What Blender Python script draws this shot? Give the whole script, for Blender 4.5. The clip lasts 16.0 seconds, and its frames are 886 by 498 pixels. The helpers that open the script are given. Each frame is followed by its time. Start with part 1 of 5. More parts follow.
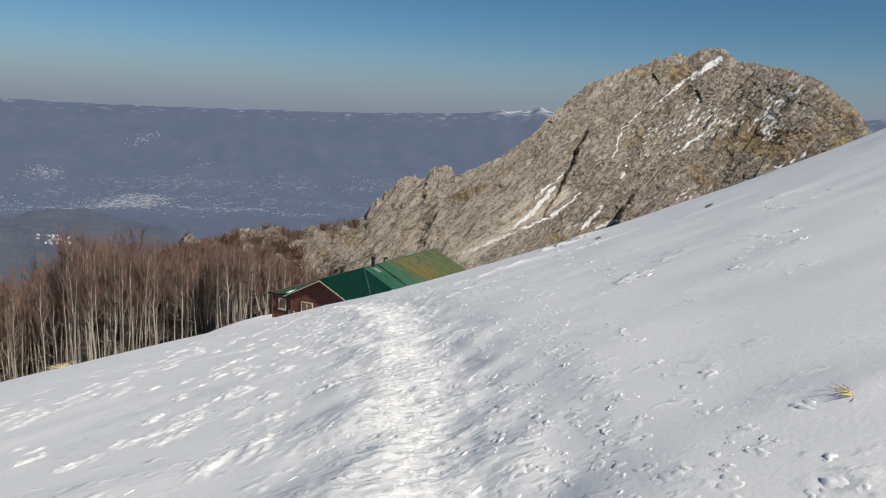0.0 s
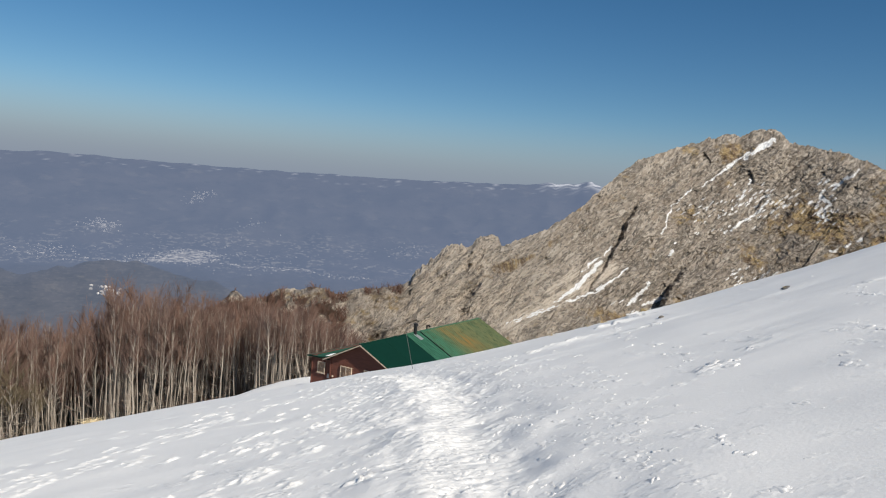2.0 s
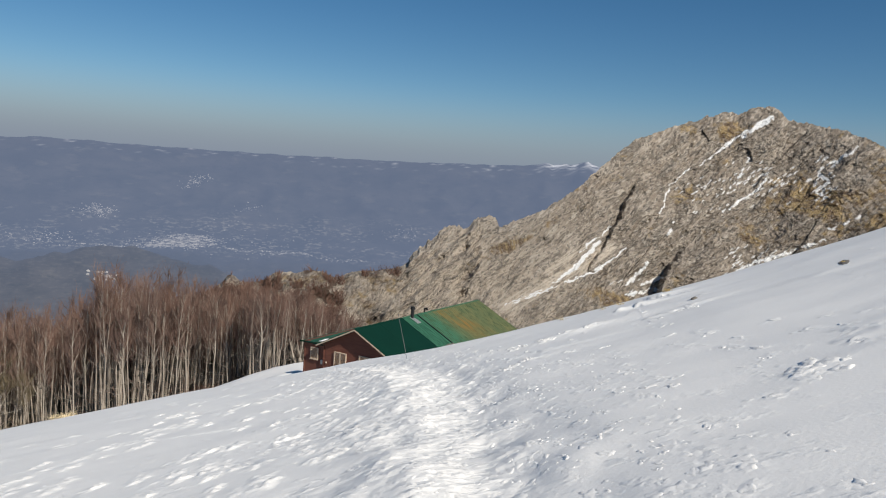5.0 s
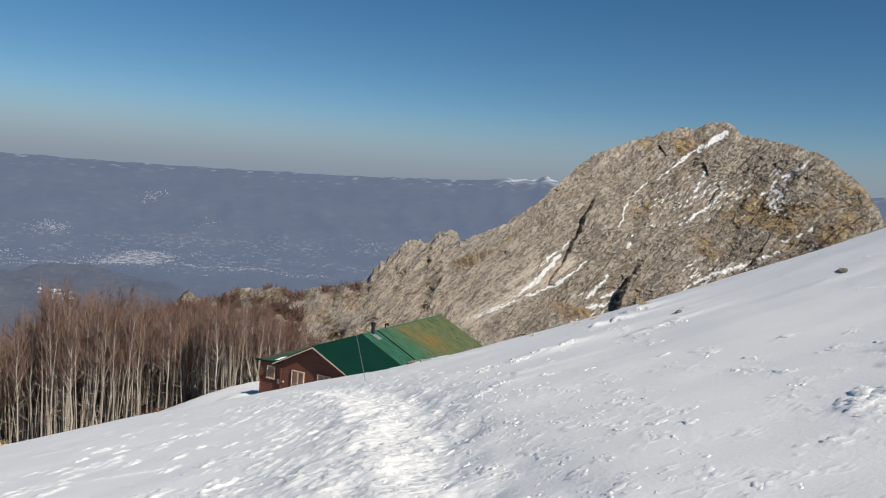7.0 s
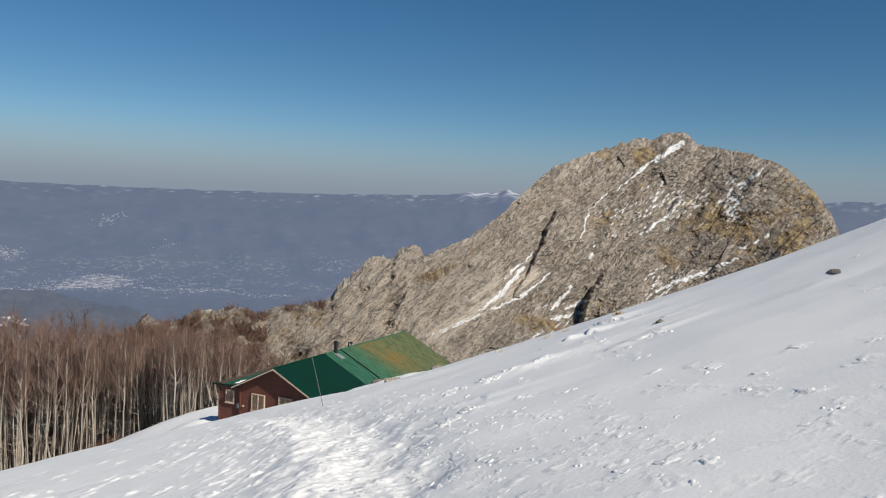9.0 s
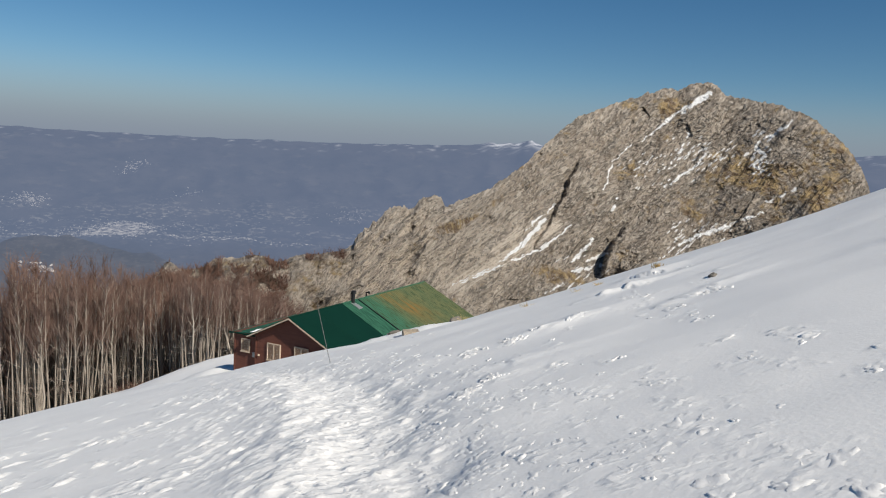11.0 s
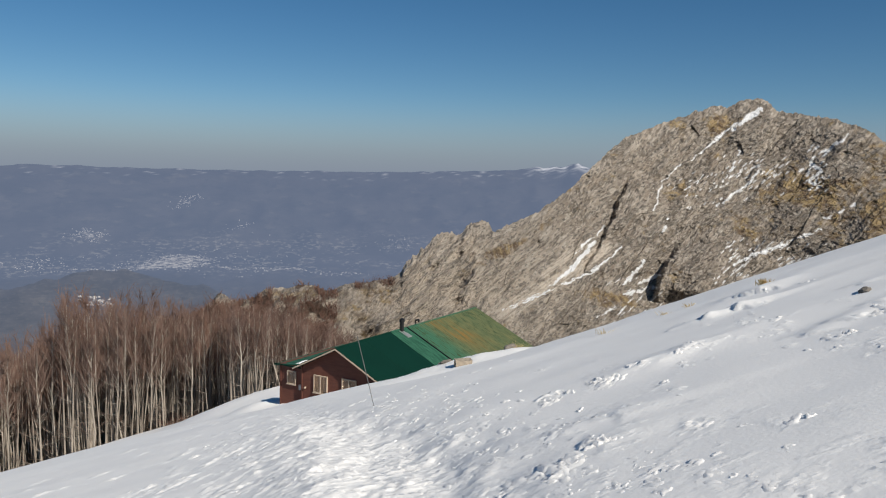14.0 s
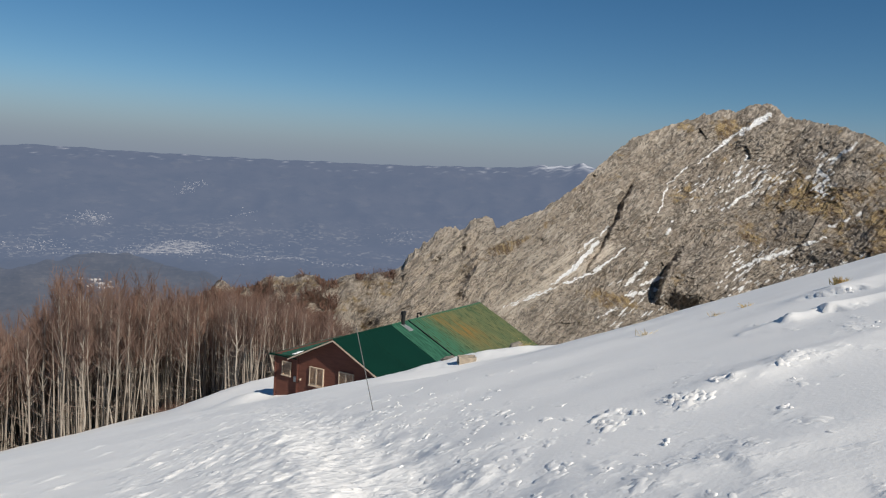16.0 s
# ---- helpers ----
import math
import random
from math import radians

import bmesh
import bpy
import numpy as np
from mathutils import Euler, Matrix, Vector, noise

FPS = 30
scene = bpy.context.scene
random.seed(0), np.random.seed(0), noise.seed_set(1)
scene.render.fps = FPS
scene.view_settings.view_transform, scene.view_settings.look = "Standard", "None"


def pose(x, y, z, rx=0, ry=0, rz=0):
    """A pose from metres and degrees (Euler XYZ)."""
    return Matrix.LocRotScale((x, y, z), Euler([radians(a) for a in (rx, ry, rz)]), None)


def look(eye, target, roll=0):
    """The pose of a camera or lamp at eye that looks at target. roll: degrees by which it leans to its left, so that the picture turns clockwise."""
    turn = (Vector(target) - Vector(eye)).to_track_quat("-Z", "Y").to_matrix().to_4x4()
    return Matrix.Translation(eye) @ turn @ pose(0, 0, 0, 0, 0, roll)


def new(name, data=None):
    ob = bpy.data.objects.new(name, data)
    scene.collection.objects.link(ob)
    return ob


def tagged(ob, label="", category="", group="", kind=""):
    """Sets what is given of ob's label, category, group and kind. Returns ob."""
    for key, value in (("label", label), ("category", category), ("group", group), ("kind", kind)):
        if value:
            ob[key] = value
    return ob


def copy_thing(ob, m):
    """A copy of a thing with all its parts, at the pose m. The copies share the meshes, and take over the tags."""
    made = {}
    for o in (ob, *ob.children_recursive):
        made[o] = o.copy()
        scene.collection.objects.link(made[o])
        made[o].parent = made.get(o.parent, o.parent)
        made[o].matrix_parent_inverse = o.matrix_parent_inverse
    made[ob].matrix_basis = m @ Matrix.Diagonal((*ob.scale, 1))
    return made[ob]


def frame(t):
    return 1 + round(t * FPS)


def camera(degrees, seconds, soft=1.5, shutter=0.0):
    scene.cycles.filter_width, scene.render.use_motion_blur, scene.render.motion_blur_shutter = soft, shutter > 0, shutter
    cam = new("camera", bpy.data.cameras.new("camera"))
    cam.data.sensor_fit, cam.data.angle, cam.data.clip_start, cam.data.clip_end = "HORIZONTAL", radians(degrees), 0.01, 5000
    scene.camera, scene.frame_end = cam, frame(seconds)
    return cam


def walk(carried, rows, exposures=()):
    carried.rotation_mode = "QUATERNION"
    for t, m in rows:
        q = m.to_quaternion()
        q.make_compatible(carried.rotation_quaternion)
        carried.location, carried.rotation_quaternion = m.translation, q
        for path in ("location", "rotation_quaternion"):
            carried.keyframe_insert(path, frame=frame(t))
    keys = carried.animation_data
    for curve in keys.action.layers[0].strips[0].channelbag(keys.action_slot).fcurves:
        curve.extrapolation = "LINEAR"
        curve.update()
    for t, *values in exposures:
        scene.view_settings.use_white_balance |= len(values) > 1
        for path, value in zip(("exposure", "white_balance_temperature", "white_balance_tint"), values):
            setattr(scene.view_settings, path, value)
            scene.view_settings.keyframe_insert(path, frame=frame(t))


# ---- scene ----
cam = camera(59.28, 16.0, 1.15)

# seconds, place in metres, and heading, tilt and lean in degrees
PATH = [
    (0, 0.000, -0.000, 0.000, 0.037, -9.510, 2.522),
    (0.5, -0.030, 0.292, -0.054, -1.425, -9.847, 3.541),
    (1, -0.093, 0.594, -0.062, 1.242, -7.350, 4.593),
    (1.5, -0.110, 0.973, -0.118, 4.311, -5.116, 4.959),
    (2, -0.167, 1.293, -0.171, 3.626, -4.708, 4.746),
    (2.5, -0.234, 1.665, -0.231, 2.685, -6.110, 4.673),
    (3, -0.220, 2.163, -0.340, 3.662, -7.003, 4.440),
    (3.5, -0.268, 2.642, -0.431, 3.755, -6.164, 4.277),
    (4, -0.301, 3.181, -0.509, 3.590, -5.862, 4.172),
    (6.3, -0.314, 5.349, -0.817, 2.164, -6.225, 4.584),
    (6.5, -0.330, 5.537, -0.858, 1.479, -5.581, 4.334),
    (7, -0.391, 5.820, -0.867, 0.570, -4.741, 4.053),
    (7.5, -0.331, 6.232, -0.918, 0.391, -3.673, 4.154),
    (8, -0.341, 6.561, -0.968, -0.378, -3.151, 3.984),
    (8.5, -0.378, 6.871, -0.996, -1.895, -2.796, 3.130),
    (9, -0.320, 7.211, -1.058, -2.046, -3.470, 2.699),
    (9.2, -0.301, 7.358, -1.065, -2.154, -3.996, 2.779),
    (11.3, -0.206, 9.371, -1.368, -0.293, -7.257, 3.345),
    (11.5, -0.184, 9.536, -1.355, 0.117, -6.807, 3.391),
    (12, -0.122, 9.968, -1.406, 2.532, -5.601, 2.498),
    (12.5, -0.165, 10.358, -1.512, 2.215, -5.864, 0.699),
    (13, -0.222, 10.832, -1.612, 1.562, -6.355, 1.420),
    (13.5, -0.277, 11.320, -1.682, 3.440, -5.446, 2.054),
    (14, -0.424, 11.752, -1.830, 2.936, -5.385, 1.447),
    (14.5, -0.511, 12.271, -1.970, 2.548, -6.570, 1.812),
    (15, -0.613, 12.812, -2.094, 2.561, -6.932, 2.348),
    (15.5, -0.706, 13.387, -2.188, 2.351, -6.474, 2.744),
    (16, -0.783, 13.995, -2.311, 3.076, -5.766, 3.470),
]


def stand(x, y, z, yaw, pitch, roll):
    a, e = radians(yaw), radians(pitch)
    way = Vector((-math.sin(a) * math.cos(e), math.cos(a) * math.cos(e), math.sin(e)))
    return look((x, y, z), Vector((x, y, z)) + way, roll)


walk(cam, [(t, stand(*p)) for t, *p in PATH], [(0, -0.10), (1, -0.05), (2, 0.11), (3, 0.03), (4, 0.03), (8, 0.07), (11.5, 0.01), (14, 0.0), (16, -0.04)])

# ---- sky and sun ----
SUN_ELEVATION = radians(38)
TO_SUN = Vector((0.70 * math.cos(SUN_ELEVATION), -0.714 * math.cos(SUN_ELEVATION), math.sin(SUN_ELEVATION))).normalized()

world = bpy.data.worlds.new("winter_sky")
scene.world = world
world.use_nodes = True
wn, wl = world.node_tree.nodes, world.node_tree.links
sky = wn.new("ShaderNodeTexSky")
sky.sky_type, sky.sun_disc = "NISHITA", False
sky.sun_elevation = SUN_ELEVATION
sky.sun_rotation = math.atan2(TO_SUN.x, TO_SUN.y)
sky.altitude, sky.air_density, sky.dust_density, sky.ozone_density = 1600, 1.0, 0.0, 4.0
deep = wn.new("ShaderNodeHueSaturation")
deep.inputs["Hue"].default_value, deep.inputs["Saturation"].default_value = 0.4955, 1.22
wl.new(sky.outputs["Color"], deep.inputs["Color"])
wl.new(deep.outputs["Color"], wn["Background"].inputs["Color"])
wn["Background"].inputs["Strength"].default_value = 0.062

sun = new("sun", bpy.data.lights.new("sun", "SUN"))
sun.data.energy, sun.data.angle, sun.data.color = 5.6, radians(0.53), (1.0, 0.94, 0.835)
sun.matrix_world = look(TO_SUN * 50, (0, 0, 0))


# ---- noise on arrays ----
def hashed(i, j, seed):
    h = np.sin(i * 127.1 + j * 311.7 + seed * 74.7) * 43758.5453
    return h - np.floor(h)


def perlin(x, y, seed=0):
    x, y = np.asarray(x, float), np.asarray(y, float)
    xi, yi = np.floor(x), np.floor(y)
    xf, yf = x - xi, y - yi
    u, v = xf * xf * xf * (xf * (xf * 6 - 15) + 10), yf * yf * yf * (yf * (yf * 6 - 15) + 10)

    def corner(a, b):
        t = hashed(xi + a, yi + b, seed) * 2 * np.pi
        return np.cos(t) * (xf - a) + np.sin(t) * (yf - b)

    low = corner(0, 0) * (1 - u) + corner(1, 0) * u
    high = corner(0, 1) * (1 - u) + corner(1, 1) * u
    return (low * (1 - v) + high * v) * 1.5


def fbm(x, y, octaves=4, seed=0):
    total, size = 0, 1.0
    for o in range(octaves):
        total = total + perlin(x, y, seed + o) * size
        x, y, size = x * 2.03 + 7.1, y * 2.03 + 3.7, size * 0.5
    return total


def ridged(x, y, octaves=4, seed=0):
    total, size = 0, 1.0
    for o in range(octaves):
        total = total + (1 - 2 * np.abs(perlin(x, y, seed + o))) * size
        x, y, size = x * 2.03 + 5.3, y * 2.03 + 1.9, size * 0.5
    return total


def smooth(a, b, x):
    t = np.clip((x - a) / (b - a), 0, 1)
    return t * t * (3 - 2 * t)


def cells(x, y, seed):
    """The nearest of scattered points: its distance, the way to it, and three numbers of its own."""
    xi, yi = np.floor(x), np.floor(y)
    best, ox, oy, ci, cj = np.full(x.shape, 9.0), 0 * x, 0 * x, 0 * x, 0 * x
    for i in (-1, 0, 1):
        for j in (-1, 0, 1):
            px, py = xi + i, yi + j
            dx, dy = x - px - hashed(px, py, seed), y - py - hashed(px, py, seed + 1)
            d = dx * dx + dy * dy
            near = d < best
            best, ox, oy = np.where(near, d, best), np.where(near, dx, ox), np.where(near, dy, oy)
            ci, cj = np.where(near, px, ci), np.where(near, py, cj)
    return np.sqrt(best), ox, oy, hashed(ci, cj, seed + 2), hashed(ci, cj, seed + 3), hashed(ci, cj, seed + 4)


def facets(x, y, seed, lean=1.0):
    """Broken rock or crust: flat faces, each at its own height and tilt, with sharp steps between."""
    d, ox, oy, a, b, c = cells(x, y, seed)
    return (a - 0.5) + lean * ((b - 0.5) * ox + (c - 0.5) * oy)


# ---- materials ----
def material(name, base, roughness=0.8, metallic=0.0, second=None, scale=4.0, bump=0.0, bump_scale=30.0, stretch=(1, 1, 1), contrast=0.5):
    m = bpy.data.materials.new(name)
    m.use_nodes = True
    n, l = m.node_tree.nodes, m.node_tree.links
    p = n["Principled BSDF"]
    p.inputs["Base Color"].default_value = (*base, 1)
    p.inputs["Roughness"].default_value, p.inputs["Metallic"].default_value = roughness, metallic
    co = n.new("ShaderNodeTexCoord")
    mp = n.new("ShaderNodeMapping")
    mp.inputs["Scale"].default_value = stretch
    l.new(co.outputs["Object"], mp.inputs["Vector"])
    if second:
        a = n.new("ShaderNodeTexNoise")
        a.inputs["Scale"].default_value, a.inputs["Detail"].default_value = scale, 6
        l.new(mp.outputs["Vector"], a.inputs["Vector"])
        r = n.new("ShaderNodeValToRGB")
        r.color_ramp.elements[0].position, r.color_ramp.elements[1].position = 0.5 - contrast / 2, 0.5 + contrast / 2
        r.color_ramp.elements[0].color, r.color_ramp.elements[1].color = (*base, 1), (*second, 1)
        l.new(a.outputs["Fac"], r.inputs["Fac"])
        l.new(r.outputs["Color"], p.inputs["Base Color"])
    if bump:
        b = n.new("ShaderNodeTexNoise")
        b.inputs["Scale"].default_value, b.inputs["Detail"].default_value = bump_scale, 8
        l.new(mp.outputs["Vector"], b.inputs["Vector"])
        k = n.new("ShaderNodeBump")
        k.inputs["Strength"].default_value, k.inputs["Distance"].default_value = 1.0, bump
        l.new(b.outputs["Fac"], k.inputs["Height"])
        l.new(k.outputs["Normal"], p.inputs["Normal"])
    return m


def mask_channel(m, name="cover"):
    n, l = m.node_tree.nodes, m.node_tree.links
    at = n.new("ShaderNodeAttribute")
    at.attribute_name = name
    sep = n.new("ShaderNodeSeparateColor")
    l.new(at.outputs["Color"], sep.inputs["Color"])
    return sep


def mix_in(m, factor, below, color):
    """Mixes a colour or a socket over a socket by a factor socket. Returns the new colour socket."""
    n, l = m.node_tree.nodes, m.node_tree.links
    x = n.new("ShaderNodeMix")
    x.data_type = "RGBA"
    l.new(factor, x.inputs["Factor"])
    l.new(below, x.inputs["A"])
    if isinstance(color, tuple):
        x.inputs["B"].default_value = (*color, 1)
    else:
        l.new(color, x.inputs["B"])
    return x.outputs["Result"]


def noise_socket(m, scale, detail=6, stretch=(1, 1, 1), low=0.35, high=0.65, turn=(0, 0, 0)):
    n, l = m.node_tree.nodes, m.node_tree.links
    co = n.new("ShaderNodeTexCoord")
    mp = n.new("ShaderNodeMapping")
    mp.inputs["Scale"].default_value = stretch
    mp.inputs["Rotation"].default_value = turn
    l.new(co.outputs["Object"], mp.inputs["Vector"])
    a = n.new("ShaderNodeTexNoise")
    a.inputs["Scale"].default_value, a.inputs["Detail"].default_value = scale, detail
    l.new(mp.outputs["Vector"], a.inputs["Vector"])
    r = n.new("ShaderNodeMapRange")
    r.inputs["From Min"].default_value, r.inputs["From Max"].default_value = low, high
    l.new(a.outputs["Fac"], r.inputs["Value"])
    return r.outputs["Result"]


def product(m, a, b):
    k = m.node_tree.nodes.new("ShaderNodeMath")
    k.operation = "MULTIPLY"
    m.node_tree.links.new(a, k.inputs[0])
    m.node_tree.links.new(b, k.inputs[1])
    return k.outputs["Value"]


def value_of(m, number):
    v = m.node_tree.nodes.new("ShaderNodeValue")
    v.outputs["Value"].default_value = number
    return v.outputs["Value"]


def snow_material():
    m = material("snow", (0.905, 0.888, 0.862), 0.85, second=(0.855, 0.843, 0.823), scale=0.9)
    n, l = m.node_tree.nodes, m.node_tree.links
    p = n["Principled BSDF"]
    under = p.inputs["Base Color"].links[0].from_socket
    litter = noise_socket(m, 3.0)
    x = n.new("ShaderNodeMix")
    x.data_type = "RGBA"
    x.inputs["A"].default_value, x.inputs["B"].default_value = (0.085, 0.062, 0.043, 1), (0.17, 0.125, 0.085, 1)
    l.new(litter, x.inputs["Factor"])
    sep = mask_channel(m)
    l.new(mix_in(m, sep.outputs["Red"], under, x.outputs["Result"]), p.inputs["Base Color"])
    p.inputs["Specular IOR Level"].default_value = 0.08
    p.inputs["Subsurface Weight"].default_value, p.inputs["Subsurface Scale"].default_value = 0.3, 0.012
    p.inputs["Subsurface Radius"].default_value = (1.0, 1.0, 1.0)
    shard = noise_socket(m, 6.5, 5, (0.75, 1.25, 1), 0.46, 0.58)
    fine = noise_socket(m, 26, 4, (1, 1, 1), 0.35, 0.65)
    tall = n.new("ShaderNodeMath")
    tall.operation = "MULTIPLY"
    l.new(shard, tall.inputs[0])
    l.new(sep.outputs["Green"], tall.inputs[1])
    k = n.new("ShaderNodeBump")
    k.inputs["Strength"].default_value, k.inputs["Distance"].default_value = 1.0, 0.007
    l.new(tall.outputs["Value"], k.inputs["Height"])
    k2 = n.new("ShaderNodeBump")
    k2.inputs["Strength"].default_value, k2.inputs["Distance"].default_value = 1.0, 0.0008
    l.new(fine, k2.inputs["Height"])
    l.new(k2.outputs["Normal"], k.inputs["Normal"])
    # broken crust: small flat facets, each tilted its own way
    wob = n.new("ShaderNodeTexNoise")
    wob.inputs["Scale"].default_value = 9
    g = n.new("ShaderNodeTexCoord")
    l.new(g.outputs["Object"], wob.inputs["Vector"])
    bend = n.new("ShaderNodeVectorMath")
    bend.operation = "MULTIPLY_ADD"
    bend.inputs[1].default_value = (0.12, 0.12, 0.0)
    l.new(wob.outputs["Color"], bend.inputs[0])
    l.new(g.outputs["Object"], bend.inputs[2])
    tilt = None
    for size, wide in ((9.0, (1, 0.6, 1)), (26.0, (1, 0.6, 1))):
        mp = n.new("ShaderNodeMapping")
        mp.inputs["Scale"].default_value = wide
        l.new(bend.outputs["Vector"], mp.inputs["Vector"])
        cell = n.new("ShaderNodeTexVoronoi")
        cell.inputs["Scale"].default_value = size
        l.new(mp.outputs["Vector"], cell.inputs["Vector"])
        own = n.new("ShaderNodeVectorMath")
        own.operation = "SUBTRACT"
        own.inputs[1].default_value = (0.5, 0.5, 0.5)
        l.new(cell.outputs["Color"], own.inputs[0])
        if tilt:
            both = n.new("ShaderNodeVectorMath")
            both.operation = "ADD"
            l.new(tilt.outputs["Vector"], both.inputs[0])
            l.new(own.outputs["Vector"], both.inputs[1])
            own = both
        tilt = own
    amount = n.new("ShaderNodeVectorMath")
    amount.operation = "SCALE"
    l.new(tilt.outputs["Vector"], amount.inputs[0])
    l.new(product(m, tall.outputs["Value"], value_of(m, 0.28)), amount.inputs["Scale"])
    lean = n.new("ShaderNodeVectorMath")
    lean.operation = "ADD"
    l.new(k.outputs["Normal"], lean.inputs[0])
    l.new(amount.outputs["Vector"], lean.inputs[1])
    unit = n.new("ShaderNodeVectorMath")
    unit.operation = "NORMALIZE"
    l.new(lean.outputs["Vector"], unit.inputs[0])
    l.new(unit.outputs["Vector"], p.inputs["Normal"])
    return m


def strata_socket(m, along, across, low, high, top=1.0, detail=7, rough=0.6):
    """Noise drawn out along the tilted beds of the rock, its grain given in metres."""
    n, l = m.node_tree.nodes, m.node_tree.links
    co = n.new("ShaderNodeAttribute")
    co.attribute_name = "beds"
    mp = n.new("ShaderNodeMapping")
    mp.inputs["Scale"].default_value = (1 / along, 1 / across, 0)
    mp.inputs["Location"].default_value = (across * 7.3, along * 3.1, 0)
    l.new(co.outputs["Vector"], mp.inputs["Vector"])
    a = n.new("ShaderNodeTexNoise")
    a.inputs["Scale"].default_value, a.inputs["Detail"].default_value, a.inputs["Roughness"].default_value = 1.0, detail, rough
    l.new(mp.outputs["Vector"], a.inputs["Vector"])
    r = n.new("ShaderNodeMapRange")
    r.inputs["From Min"].default_value, r.inputs["From Max"].default_value = low, high
    r.inputs["To Max"].default_value = top
    l.new(a.outputs["Fac"], r.inputs["Value"])
    return r.outputs["Result"]


def stones_socket(m, along, across, low, high, top=1.0):
    """Single stones of about that size along and across the beds, each with a number of its own."""
    n, l = m.node_tree.nodes, m.node_tree.links
    co = n.new("ShaderNodeAttribute")
    co.attribute_name = "beds"
    wob = n.new("ShaderNodeTexNoise")
    wob.inputs["Scale"].default_value, wob.inputs["Detail"].default_value = 0.5 / across, 3
    l.new(co.outputs["Vector"], wob.inputs["Vector"])
    bend = n.new("ShaderNodeVectorMath")
    bend.operation = "MULTIPLY_ADD"
    bend.inputs[1].default_value = (across * 0.7, across * 0.7, 0)
    l.new(wob.outputs["Color"], bend.inputs[0])
    l.new(co.outputs["Vector"], bend.inputs[2])
    mp = n.new("ShaderNodeMapping")
    mp.inputs["Scale"].default_value = (1 / along, 1 / across, 0)
    l.new(bend.outputs["Vector"], mp.inputs["Vector"])
    a = n.new("ShaderNodeTexVoronoi")
    a.voronoi_dimensions = "2D"
    a.inputs["Scale"].default_value = 1.0
    l.new(mp.outputs["Vector"], a.inputs["Vector"])
    r = n.new("ShaderNodeMapRange")
    r.inputs["From Min"].default_value, r.inputs["From Max"].default_value, r.inputs["To Max"].default_value = low, high, top
    sep = n.new("ShaderNodeSeparateColor")
    l.new(a.outputs["Color"], sep.inputs["Color"])
    l.new(sep.outputs["Red"], r.inputs["Value"])
    return r.outputs["Result"]


